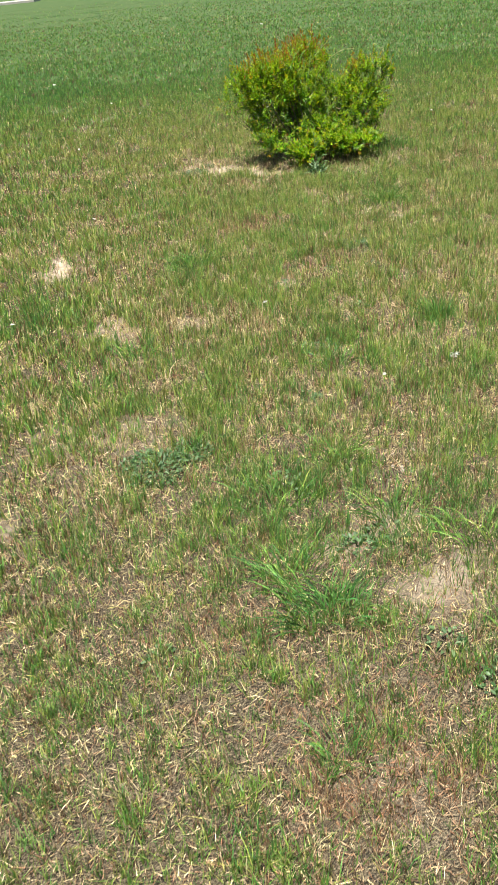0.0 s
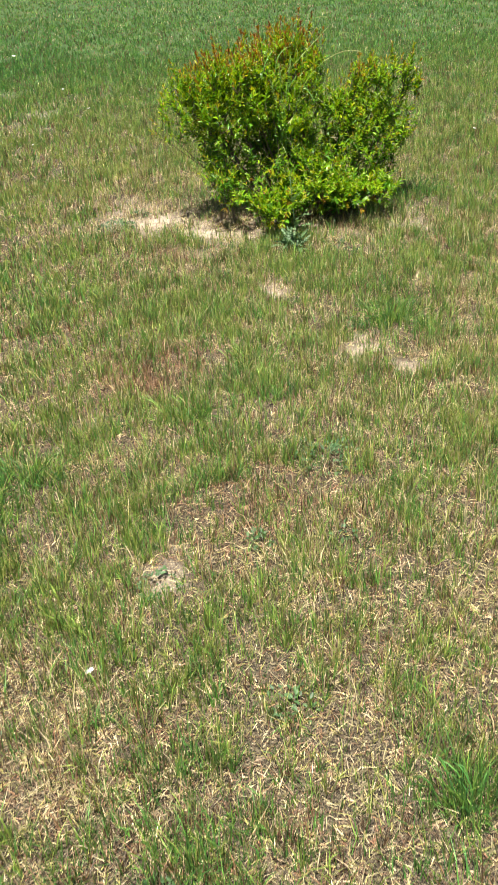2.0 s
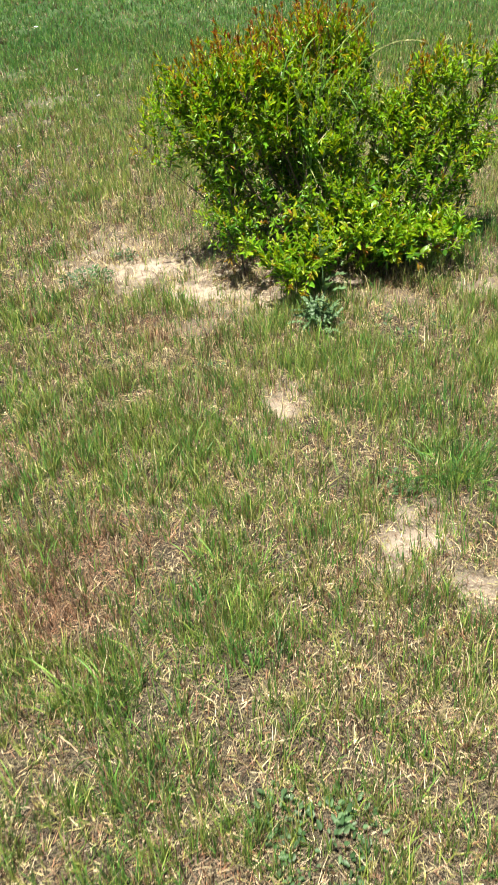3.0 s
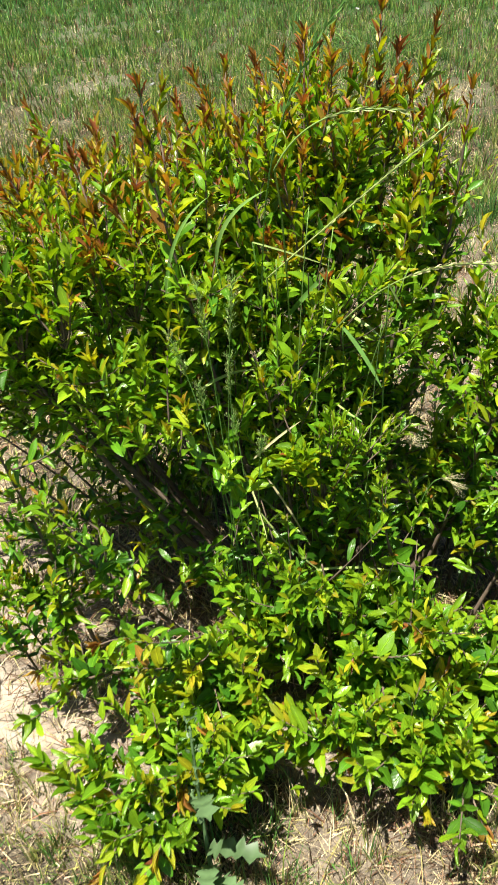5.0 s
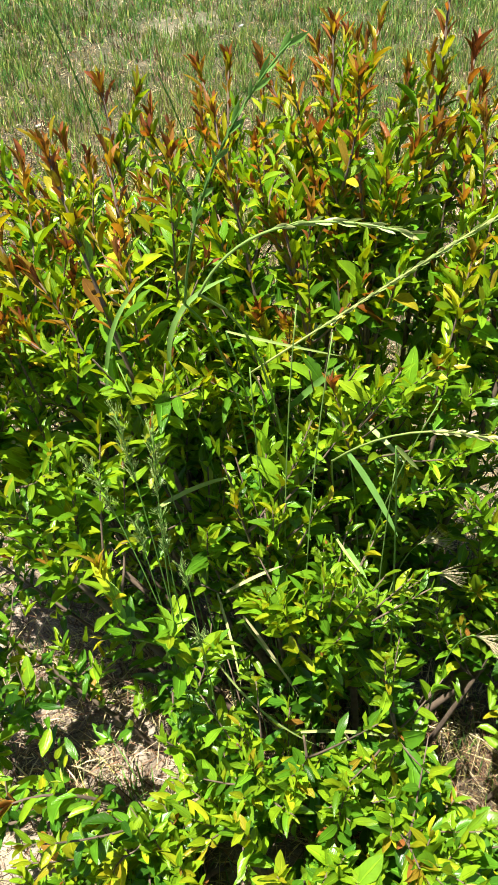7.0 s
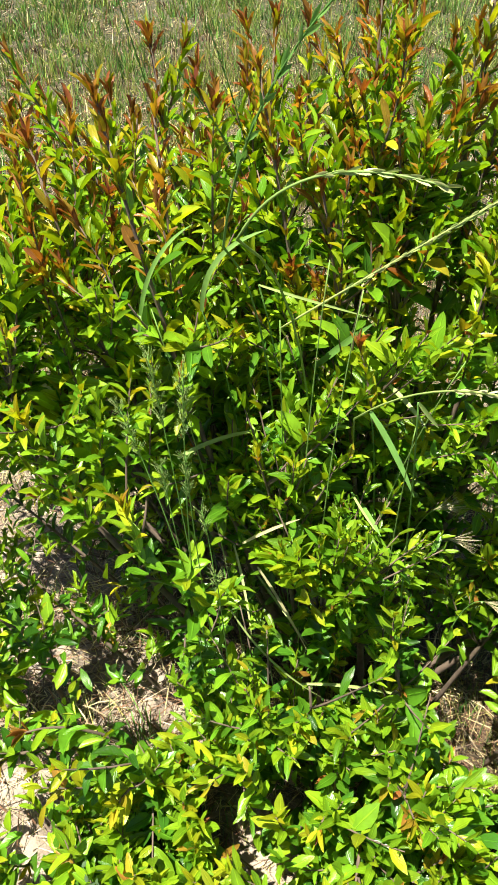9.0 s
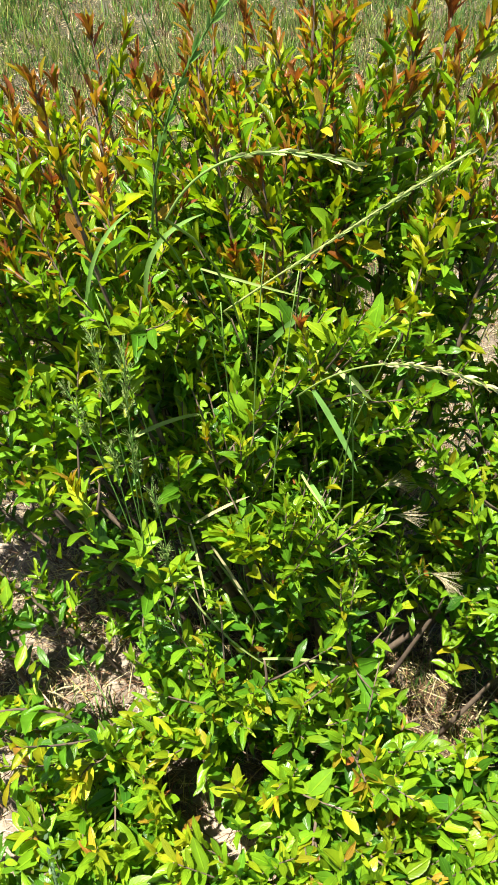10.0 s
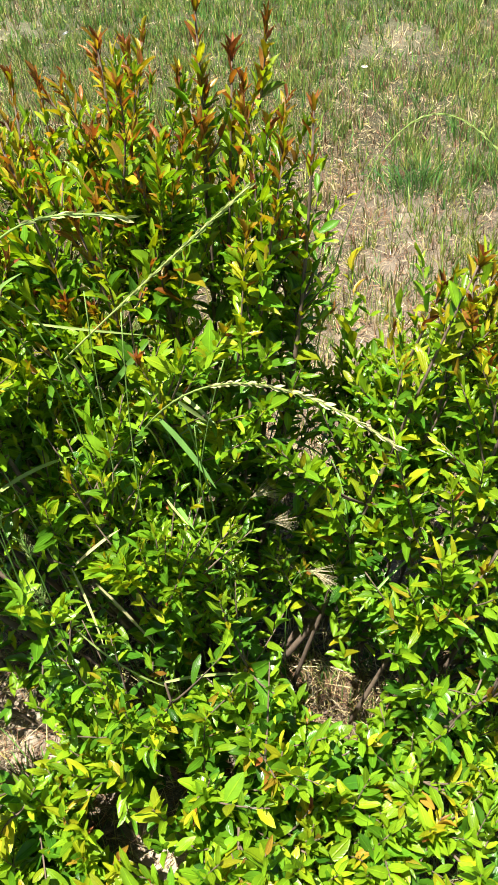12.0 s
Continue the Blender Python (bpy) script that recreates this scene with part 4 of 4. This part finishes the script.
tall_grass = thing("tall_grass", "tall grass with pale and green blades growing through the shrub", "grass", (1.0, 0.55, 0.0))
PALE, GREENB = "pale dry grass blade caught in the shrub", "broad green grass blade arching out of the shrub"
lone_blade((1.067, 0.600, 0.732), (1.098, 0.593, 0.698), (1.129, 0.585, 0.639), 0.0069, 0.18, 0.4, GREENB)
lone_blade((0.865, 0.525, 0.655), (0.89, 0.58, 0.655), (0.917, 0.64, 0.621), 0.0053, 0.5, 0.2, PALE)
lone_blade((1.145, 0.467, 0.873), (1.152, 0.48, 0.85), (1.16, 0.495, 0.827), 0.0043, 0.5, 0.4, PALE)
lone_blade((1.051, 0.606, 0.594), (1.07, 0.58, 0.60), (1.098, 0.555, 0.60), 0.0031, 0.5, 0.9, PALE)
lone_blade((0.905, 0.616, 0.377), (0.96, 0.58, 0.37), (1.026, 0.55, 0.327), 0.0031, 0.5, 0.3, PALE)
lone_blade((1.025, 0.505, 0.312), (1.09, 0.535, 0.315), (1.178, 0.578, 0.262), 0.0043, 0.5, 0.3, PALE)
lone_blade((1.13, 0.775, 0.53), (1.18, 0.75, 0.61), (1.228, 0.86, 0.44), 0.0053, 0.18, 0.7, GREENB)
lone_blade((1.24, 0.80, 0.50), (1.27, 0.74, 0.50), (1.28, 0.70, 0.38), 0.0034, 0.30, 1.1, GREENB)
lone_blade((1.05, 0.70, 0.62), (1.09, 0.76, 0.62), (1.12, 0.84, 0.52), 0.0037, 0.5, 0.4, PALE)
lone_blade((0.95, 0.47, 0.48), (1.00, 0.46, 0.40), (1.06, 0.50, 0.31), 0.0026, 0.5, 0.2, PALE)
lone_blade((0.94, 0.60, 0.86), (0.98, 0.62, 0.84), (1.03, 0.70, 0.78), 0.0031, 0.5, 0.5, PALE)
lone_blade((1.30, 0.62, 0.38), (1.36, 0.70, 0.44), (1.46, 0.80, 0.40), 0.0034, 0.30, 0.1, GREENB)
lone_blade((1.032, 0.663, 0.534), (1.075, 0.59, 0.59), (1.105, 0.55, 0.60), 0.0060, 0.25, 0.5, GREENB)
lone_blade((1.06, 0.68, 0.71), (1.09, 0.66, 0.71), (1.121, 0.643, 0.691), 0.0055, 0.45, 0.3, PALE)
lone_blade((0.963, 0.70, 0.69), (1.00, 0.69, 0.74), (1.039, 0.685, 0.785), 0.0080, 0.22, 0.6, GREENB)
lone_blade((0.82, 0.55, 0.798), (0.835, 0.55, 0.90), (0.898, 0.55, 0.945), 0.0050, 0.32, 0.3, GREENB)
lone_blade((0.90, 0.55, 0.85), (0.905, 0.55, 0.92), (0.975, 0.55, 0.955), 0.0058, 0.34, 0.2, GREENB)
lone_blade((0.929, 0.55, 0.508), (0.97, 0.545, 0.56), (1.012, 0.54, 0.60), 0.0040, 0.80, 0.2, PALE)
lone_blade((0.949, 0.55, 0.471), (0.98, 0.55, 0.42), (1.019, 0.55, 0.325), 0.0036, 0.75, 0.4, PALE)
lone_blade((0.90, 0.58, 0.46), (0.93, 0.55, 0.42), (0.95, 0.52, 0.36), 0.0034, 0.60, 0.7, PALE)
# slim green stems rising through the crown
for foot, tip in (((0.98, 0.62), (1.03, 0.56, 0.93)), ((1.01, 0.60), (1.06, 0.57, 0.90)), ((0.95, 0.66), (0.985, 0.55, 0.86)), ((1.10, 0.62), (1.13, 0.54, 0.78)), ((1.04, 0.66), (1.16, 0.58, 0.84)), ((0.90, 0.60), (0.86, 0.52, 0.86))):
    line = bezier((*foot, 0.0), (foot[0], foot[1] - 0.03, tip[2] * 0.6), tip, 16)
    LAID_ON.append((line[9:], 0.011))
    v, f, at = tube(line, 0.0010, 0.0006, 5, 0.38)
    part("stem", mesh_of("stem", v, f, True, age=at), STRAW, tall_grass)

# a bare dead stick lying on the low front branches
STICK_LINE = bezier((1.385, 0.645, 0.20), (1.415, 0.58, 0.225), (1.437, 0.52, 0.215), 8)
LAID_ON.append((STICK_LINE, 0.014))
stick = thing("dead_stick", "bare pale dead stick lying in the low branches", "stick", (1.385, 0.645, 0.20))
v, f, at = joined([tube(STICK_LINE, 0.0036, 0.0024, 7), tube(bezier(STICK_LINE[1], (1.37, 0.63, 0.19), (1.35, 0.62, 0.15), 5), 0.002, 0.001, 6)])
part("branch", mesh_of("branch", v, f, True), DEADWOOD, stick)


# ---- the leaves and wood of the shrub, open along the grass that lies on it ----
root, along, up = (np.array([r_[k] for r_ in leaf_rows]) for k in range(3))
length, width, age = (np.array([r_[k] for r_ in leaf_rows]) for k in range(3, 6))
mid = root + unit(along) * length[:, None] * 0.5
ragged = rs.normal(0, 0.03, len(mid))
undercut = (mid[:, 0] + ragged < 0.40 + 0.30 * (0.46 - mid[:, 2])) & (mid[:, 2] < 0.46)
undercut |= (mid[:, 0] + ragged > 1.54 + 0.5 * mid[:, 2]) & (mid[:, 2] < 0.40)
saddle = (mid[:, 0] + ragged > 1.23) & (mid[:, 0] + ragged < 1.35) & (mid[:, 2] > 0.68 + ragged)
shaded_over = np.zeros(len(mid), bool)
for line, room in LAID_ON:
    for q in line:
        s = np.clip((mid - q) @ OUTWARD, 0.0, 0.16)[:, None]
        shaded_over |= np.linalg.norm(mid - q - s * OUTWARD, axis=1) < room * (0.75 + 6 * np.abs(ragged))
ok = (mid[:, 2] > 0.03) & ~in_hollow(mid) & ~undercut & ~saddle & ~shaded_over
root, along, up, length, width, age = (a[ok] for a in (root, along, up, length, width, age))
# the outermost leaves are pieces of their own
outer = (root - np.array([1.0, 0.72, 0.35]))
rank = np.argsort(-(np.linalg.norm(outer * np.array([1, 1.3, 0.9]), axis=1) - 0.5 * root[:, 1] + 0.3 * root[:, 2]) - 0.25 * rs.random(len(root)))
single = np.zeros(len(root), bool)
single[rank[:300]] = True
v, f, at = many_leaves(root[~single], along[~single], up[~single], length[~single], width[~single], age[~single], 5)
part("foliage", mesh_of("foliage", v, f, True, age=at, across=np.tile(LEAF_ACROSS, len(v) // 17), along=np.tile(LEAF_ALONG, len(v) // 17)), LEAF, shrub, "dense glossy green leaves with bronze young ones", "stuff")
stem_parts, stem_places = [], []
for st in stems:
    if in_hollow(st[0], 0.75).mean() > 0.15:
        continue
    stem_parts.append(part("stem", mesh_of("stem", st[0], st[1], True), BARK, shrub))
    stem_places.append(st[0][::6])
LEAF_MESHES = []
for k in range(14):
    sv = leaf_points(1, 0.15 + 0.03 * k, -0.1 + 0.028 * k, 0.04 * math.sin(k), BROAD)[0]
    lm = mesh_of("leaf", sv, LEAF_TRIS, True, age=np.full(17, 0.08 + 0.9 * k / 13), across=LEAF_ACROSS, along=LEAF_ALONG)
    lm.materials.append(LEAF)
    LEAF_MESHES.append(lm)
A, S, U = leaf_frame(along, up)
for i in np.nonzero(single)[0]:
    lm = LEAF_MESHES[int(np.clip((age[i] - 0.08) / 0.9 * 13 + 0.5, 0, 13))]
    ob = new("leaf", lm)
    ob.parent = stem_parts[int(np.argmin([np.linalg.norm(q - root[i], axis=1).min() for q in stem_places]))]
    m = np.eye(4)
    m[:3, 0], m[:3, 1], m[:3, 2], m[:3, 3] = A[i] * length[i], S[i] * width[i], U[i] * length[i], root[i]
    ob.matrix_basis = Matrix(m.tolist())
bare_twig = lambda p: (p[:, 2] < 0.42) & (p[:, 0] < 0.40) | (p[:, 0] > 1.24) & (p[:, 0] < 1.34) & (p[:, 2] > 0.70)
v, f, at = joined([t for t in twigs if in_hollow(t[0], 0.7).mean() < 0.12 and bare_twig(t[0]).mean() < 0.3])
part("twig", mesh_of("twig", v, f, True), BARK, shrub, "thin grey-brown side twigs", "stuff")


# ---- weeds ----
def lobed(length, width, age, lobes=6):
    """A long leaf cut into lobes, with a raised rib, along x."""
    n = lobes * 2 + 2
    s = np.linspace(0, 1, n)
    env = np.sin(np.pi * np.clip(s * 0.92 + 0.06, 0, 1)) ** 0.7
    w = width * env * np.where(np.arange(n) % 2 == 0, 0.36, 0.8 + 0.2 * np.sin(np.arange(n) * 2.3))
    w[-1] = 0.002
    z = length * (0.35 * s - 0.50 * s * s) + 0.03 * length * np.sin(np.arange(n) * 1.9)
    back = np.where(np.arange(n) % 2 == 1, 0.05 * length, 0.0)
    mid = np.stack([s * length, 0 * s, z], 1)
    l = np.stack([s * length + back, w / 2, z + 0.14 * w], 1)
    r = np.stack([s * length + back, -w / 2, z + 0.14 * w], 1)
    v = np.stack([l, mid, r], 1).reshape(-1, 3)
    f = []
    for i in range(n - 1):
        for j in (0, 1):
            p, q = 3 * i + j, 3 * (i + 1) + j
            f += [(p, q, q + 1), (p, q + 1, p + 1)]
    return mesh_of("leaf", v, np.array(f), True, age=np.full(len(v), age))


def placed(name, me, material, parent, at, yaw, pitch, roll=0.0, size=1.0):
    ob = part(name, me, material, parent)
    ob.matrix_basis = Matrix.Translation(at) @ Euler((roll, -pitch, yaw)).to_matrix().to_4x4() @ Matrix.Scale(size, 4)
    return ob


def thistle(at, count, reach, seed, label):
    r = random.Random(seed)
    z = float(land(at[0], at[1]))
    ob = thing("thistle", label, "weed", (at[0], at[1], z))
    meshes = [lobed(reach * (0.8 + 0.2 * k), reach * (0.26 + 0.04 * k), 0.20 + 0.25 * k, 8 + k) for k in range(3)]
    for k in range(count):
        placed("leaf", meshes[k % 3], WEED, ob, (at[0] + r.gauss(0, 0.032), at[1] + r.gauss(0, 0.034), z + 0.01 + 0.05 * k / count), k * 2.4 + r.uniform(-0.5, 0.5), 0.1 + 1.0 * k / count + r.uniform(-0.15, 0.3), r.uniform(-0.7, 0.7), r.uniform(0.5, 1.15))
    return ob


thistle((0.902, -0.09), 78, 0.086, 3, "grey-green thistle rosette with lobed leaves in front of the shrub")
up_thistle = thing("sow_thistle", "bluish-green upright weed with broad lobed leaves beside the shrub", "weed", (0.94, 0.10, 0.0))
v, f, at = tube(bezier((0.94, 0.10, 0), (0.93, 0.12, 0.15), (0.92, 0.16, 0.34), 10), 0.004, 0.0018, 6, 0.6)
part("stem", mesh_of("stem", v, f, True, age=at), WEED, up_thistle)
big = lobed(0.100, 0.056, 0.7, 5)
for at_, yaw, pitch in (((0.945, 0.09, 0.05), -0.5, 0.6), ((0.94, 0.10, 0.07), -1.3, 0.8), ((0.935, 0.11, 0.10), -0.1, 0.5), ((0.93, 0.12, 0.16), 2.6, 0.6), ((0.93, 0.13, 0.20), -1.0, 0.9), ((0.945, 0.09, 0.03), -1.9, 0.35)):
    placed("leaf", big, WEED, up_thistle, at_, yaw, pitch)
buds = []
rb = np.random.default_rng(9)
for k in range(70):
    p = bezier((0.93, 0.12, 0.18), (0.93, 0.14, 0.26), (0.92, 0.16, 0.37), 30)[rb.integers(0, 30)] + rb.normal(0, 0.009, 3)
    d = unit(rb.normal(0, 1, 3) + np.array([0, 0, 0.8]))
    buds.append(strip(bezier(p, p + d * 0.004, p + d * 0.009, 3), 0.005, 0.7, k))
v, f, at = joined(buds)
part("flower_spike", mesh_of("flower_spike", v, f, True, age=at), WEED, up_thistle, "pale green budded flower spike")


WEED_LEAVES = []
for k in range(6):
    sv = leaf_points(1, 0.15 + 0.08 * k, -0.1 + 0.07 * k, 0.03 * math.sin(2 * k), (0.4, 0.85, 1.0, 0.9, 0.55))[0]
    WEED_LEAVES.append(mesh_of("leaf", sv, LEAF_TRIS, True, age=np.full(17, 0.1 + 0.12 * k)))


def broad_weed(at, reach, count, seed):
    """A low patch of small oval leaves."""
    r = np.random.default_rng(seed)
    z0 = float(land(at[0], at[1]))
    ob = thing("broadleaf_weed", "low dark green broadleaf weed patch among dry grass", "weed", (at[0], at[1], z0), "weeds in the meadow")
    for k in range(count):
        ang, rad = r.random() * 2 * np.pi, reach * math.sqrt(r.random())
        x, y = at[0] + rad * math.cos(ang), at[1] + rad * math.sin(ang)
        o = placed("leaf", WEED_LEAVES[k % 6], WEED, ob, (x, y, float(land(x, y)) + r.uniform(0.005, 0.04) * (1 - 0.5 * rad / reach)), ang + r.normal(0, 0.8), r.uniform(-0.2, 0.7), r.normal(0, 0.5), 1.0)
        ln = r.uniform(0.008, 0.020)
        o.matrix_basis = o.matrix_basis @ Matrix.Diagonal((ln, ln * r.uniform(0.45, 0.7), ln, 1))


for k, (x, y, s, n) in enumerate([(-0.59, -4.673, 0.13, 520), (-0.442, -4.588, 0.09, 260), (0.216, -3.772, 0.11, 150), (0.088, -4.249, 0.05, 50), (0.756, -2.224, 0.11, 140), (0.682, -2.171, 0.06, 50), (0.746, -2.669, 0.04, 24), (0.502, -2.659, 0.045, 36),
                                  (-0.11, 0.54, 0.12, 300), (0.03, 0.80, 0.06, 60), (1.12, -0.10, 0.06, 30), (1.20, -0.28, 0.07, 40), (1.38, -0.16, 0.07, 40), (0.47, -0.369, 0.06, 30), (0.194, -2.807, 0.06, 50), (0.979, -5.351, 0.1, 60),
                                  (0.523, -3.263, 0.06, 50), (1.053, -1.143, 0.07, 60), (0.152, -5.277, 0.07, 60), (-0.113, -4.906, 0.08, 70), (0.29, -5.966, 0.08, 90), (0.173, -5.807, 0.05, 40), (-0.59, -5.701, 0.05, 40), (0.046, -5.33, 0.06, 60)]):
    broad_weed((x, y), s, int(n * 1.1), 100 + k)


def tuft(at, reach, count, height, age, seed, label):
    r = np.random.default_rng(seed)
    out = []
    for k in range(count):
        a, q = r.random() * 2 * np.pi, reach * r.random() ** 0.7
        b = np.array([at[0] + 0.75 * q * math.cos(a) + r.normal(0, 0.3 * reach), at[1] + 0.75 * q * math.sin(a) + r.normal(0, 0.3 * reach), 0.0])
        b[2] = float(land(b[0], b[1])) - 0.003
        h = height * r.uniform(0.35, 1.0)
        o = np.array([math.cos(a), math.sin(a), 0]) * q * r.uniform(0.6, 1.6)
        out.append(strip(bezier(b, b + o * 0.3 + np.array([0, 0, h * 0.9]), b + o + np.array([0, 0, h * r.uniform(0.5, 1.0)]), 5), r.uniform(0.0018, 0.0034), np.clip(age + 0.06 + r.normal(0, 0.11), 0.0, 0.80), a))
    v, f, a = joined(out)
    me = mesh_of("grass_tuft", v, f, True, age=a)
    me.materials.append(BLADE)
    tagged(new("grass_tuft", me), label, "grass tuft", "tufts in the meadow", "stuff")


TUFTS_NEAR = [(-0.092, -5.616, 0.12, 190, 0.13, 0.06), (-0.187, -5.415, 0.1, 110, 0.1, 0.14), (0.438, -5.383, 0.12, 130, 0.13, 0.2), (0.852, -3.581, 0.07, 80, 0.15, 0.12),
              (-0.261, -2.235, 0.12, 130, 0.11, 0.1), (-0.378, -2.362, 0.1, 70, 0.1, 0.18), (0.205, -5.171, 0.1, 90, 0.11, 0.12), (-0.166, -5.033, 0.12, 90, 0.11, 0.2),
              (0.11, -4.747, 0.1, 80, 0.11, 0.22), (-0.643, -3.581, 0.09, 70, 0.11, 0.2)]
TUFTS_FAR = [(1.233, -1.111, 0.12, 110, 0.12, 0.14), (0.258, -3.973, 0.08, 60, 0.1, 0.12), (0.428, -5.86, 0.09, 70, 0.1, 0.12), (-0.166, -6.125, 0.07, 50, 0.1, 0.1),
             (0.576, -1.514, 0.1, 60, 0.11, 0.25), (-0.855, -3.952, 0.08, 60, 0.12, 0.28), (0.311, -1.885, 0.1, 60, 0.1, 0.25), (1.78, 0.75, 0.14, 120, 0.16, 0.08),
             (1.28, 2.75, 0.1, 90, 0.16, 0.08), (0.78, 0.46, 0.05, 30, 0.1, 0.2), (0.55, 5.3, 0.3, 90, 0.2, 0.15)]
for k, (x, y, s, n, h, a) in enumerate(TUFTS_NEAR + TUFTS_FAR):
    tuft((x, y), s, int(1.5 * n), h, a, 300 + k, "lush bluish-green grass tuft in the dry meadow" if a < 0.15 else "green grass tuft in the dry meadow")


# ---- small white flowers ----
def bloom_mesh():
    out = []
    for k in range(9):
        a = k * 2 * np.pi / 9
        d = np.array([math.cos(a), math.sin(a), 0.12])
        out.append(strip(bezier((0, 0, 0), d * 0.5, d, 4), 0.6, 0.5, a))
    return mesh_of("bloom", *joined(out)[:2], True, age=np.full(len(joined(out)[0]), 0.5))


BLOOM = bloom_mesh()
v, f, at = tube(bezier((0, 0, 0), (0.06, 0, 0.5), (0, 0, 1), 6), 0.02, 0.014, 5, 0.2)
FLOWER_STEM = mesh_of("stem", v, f, True, age=at)
for k, (x, y, s, h) in enumerate([(0.777, -4.058, 0.024, 0.03), (-1.26, 2.18, 0.016, 0.07), (-0.961, -0.952, 0.013, 0.06), (-1.3, -3.062, 0.013, 0.06), (1.00, 3.78, 0.016, 0.06), 
                                  (0.046, -3.136, 0.012, 0.05), (-0.6, 4.3, 0.016, 0.08), (-1.0, 5.6, 0.016, 0.08), (0.3, 6.2, 0.016, 0.08), (2.6, 2.2, 0.014, 0.07), (-2.1, 9.0, 0.03, 0.1), (1.6, 6.8, 0.018, 0.08),
                                  (-0.95, 2.9, 0.014, 0.07), (0.417, -4.217, 0.01, 0.05), (3.0, 20.0, 0.05, 0.12)]):
    z = float(land(x, y))
    fl = thing("white_flower", "small white meadow flower on a short stem", "flower", (x, y, z), "white flowers in the meadow")
    placed("stem", FLOWER_STEM, STRAW, fl, (x, y, z), k, 0, 0, h)
    placed("bloom", BLOOM, PETAL, fl, (x, y, z + h), k, 0.2, 0.2, s)


# ---- clods on the bare soil ----
rc = np.random.default_rng(8)
for k in range(60):
    px, py, rx, ry, _ = BARE[[0, 1, 3, 5, 7, 9, 10, 19, 15, 14][k % 10]]
    x, y = px + rx * rc.normal(0, 0.4), py + ry * rc.normal(0, 0.4)
    bm = bmesh.new()
    bmesh.ops.create_icosphere(bm, subdivisions=1, radius=1)
    for w in bm.verts:
        w.co *= rc.uniform(0.7, 1.2)
    me = bpy.data.meshes.new("clod")
    bm.to_mesh(me)
    bm.free()
    me.materials.append(CLOD)
    ob = tagged(new("clod", me), "small crumb of pale dry soil on bare ground", "clod", "clods of soil")
    s = rc.uniform(0.003, 0.009)
    ob.matrix_basis = Matrix.Translation((x, y, float(land(x, y)) - 0.010)) @ Matrix.Diagonal((s, s * 1.2, s * 0.7, 1))


# ---- pale pebbles lying among the grass ----
for k in range(26):
    x, y = 0.28 + rc.normal(0, 0.13), -4.86 + rc.normal(0, 0.09)
    bm = bmesh.new()
    bmesh.ops.create_icosphere(bm, subdivisions=2, radius=1)
    lump = Vector(rc.normal(0, 1, 3))
    for w in bm.verts:
        w.co *= 1 + 0.16 * noise.noise(w.co * 1.3 + lump)
    me = bpy.data.meshes.new("pebble")
    bm.to_mesh(me)
    bm.free()
    for p in me.polygons:
        p.use_smooth = True
    me.materials.append(PEBBLE)
    ob = tagged(new("pebble", me), "small pale rounded pebble lying among dry grass", "pebble", "pebbles in the meadow")
    s = rc.uniform(0.004, 0.009)
    ob.matrix_basis = Matrix.Translation((x, y, float(land(x, y)) + 0.15 * s)) @ Matrix.Rotation(rc.uniform(0, 3), 4, "Z") @ Matrix.Diagonal((s * 1.25, s, s * 0.7, 1))


# ---- far pale road ----
bm = bmesh.new()
bmesh.ops.create_cube(bm, size=1)
bmesh.ops.scale(bm, vec=(110, 9, 0.35), verts=bm.verts)
bmesh.ops.bevel(bm, geom=bm.edges[:], offset=0.05, segments=1, affect="EDGES")
me = bpy.data.meshes.new("road")
bm.to_mesh(me)
bm.free()
me.materials.append(CONCRETE)
tagged(new("road", me), "pale concrete road far across the meadow", "road", kind="structure").location = (-69, 123, 0.12)
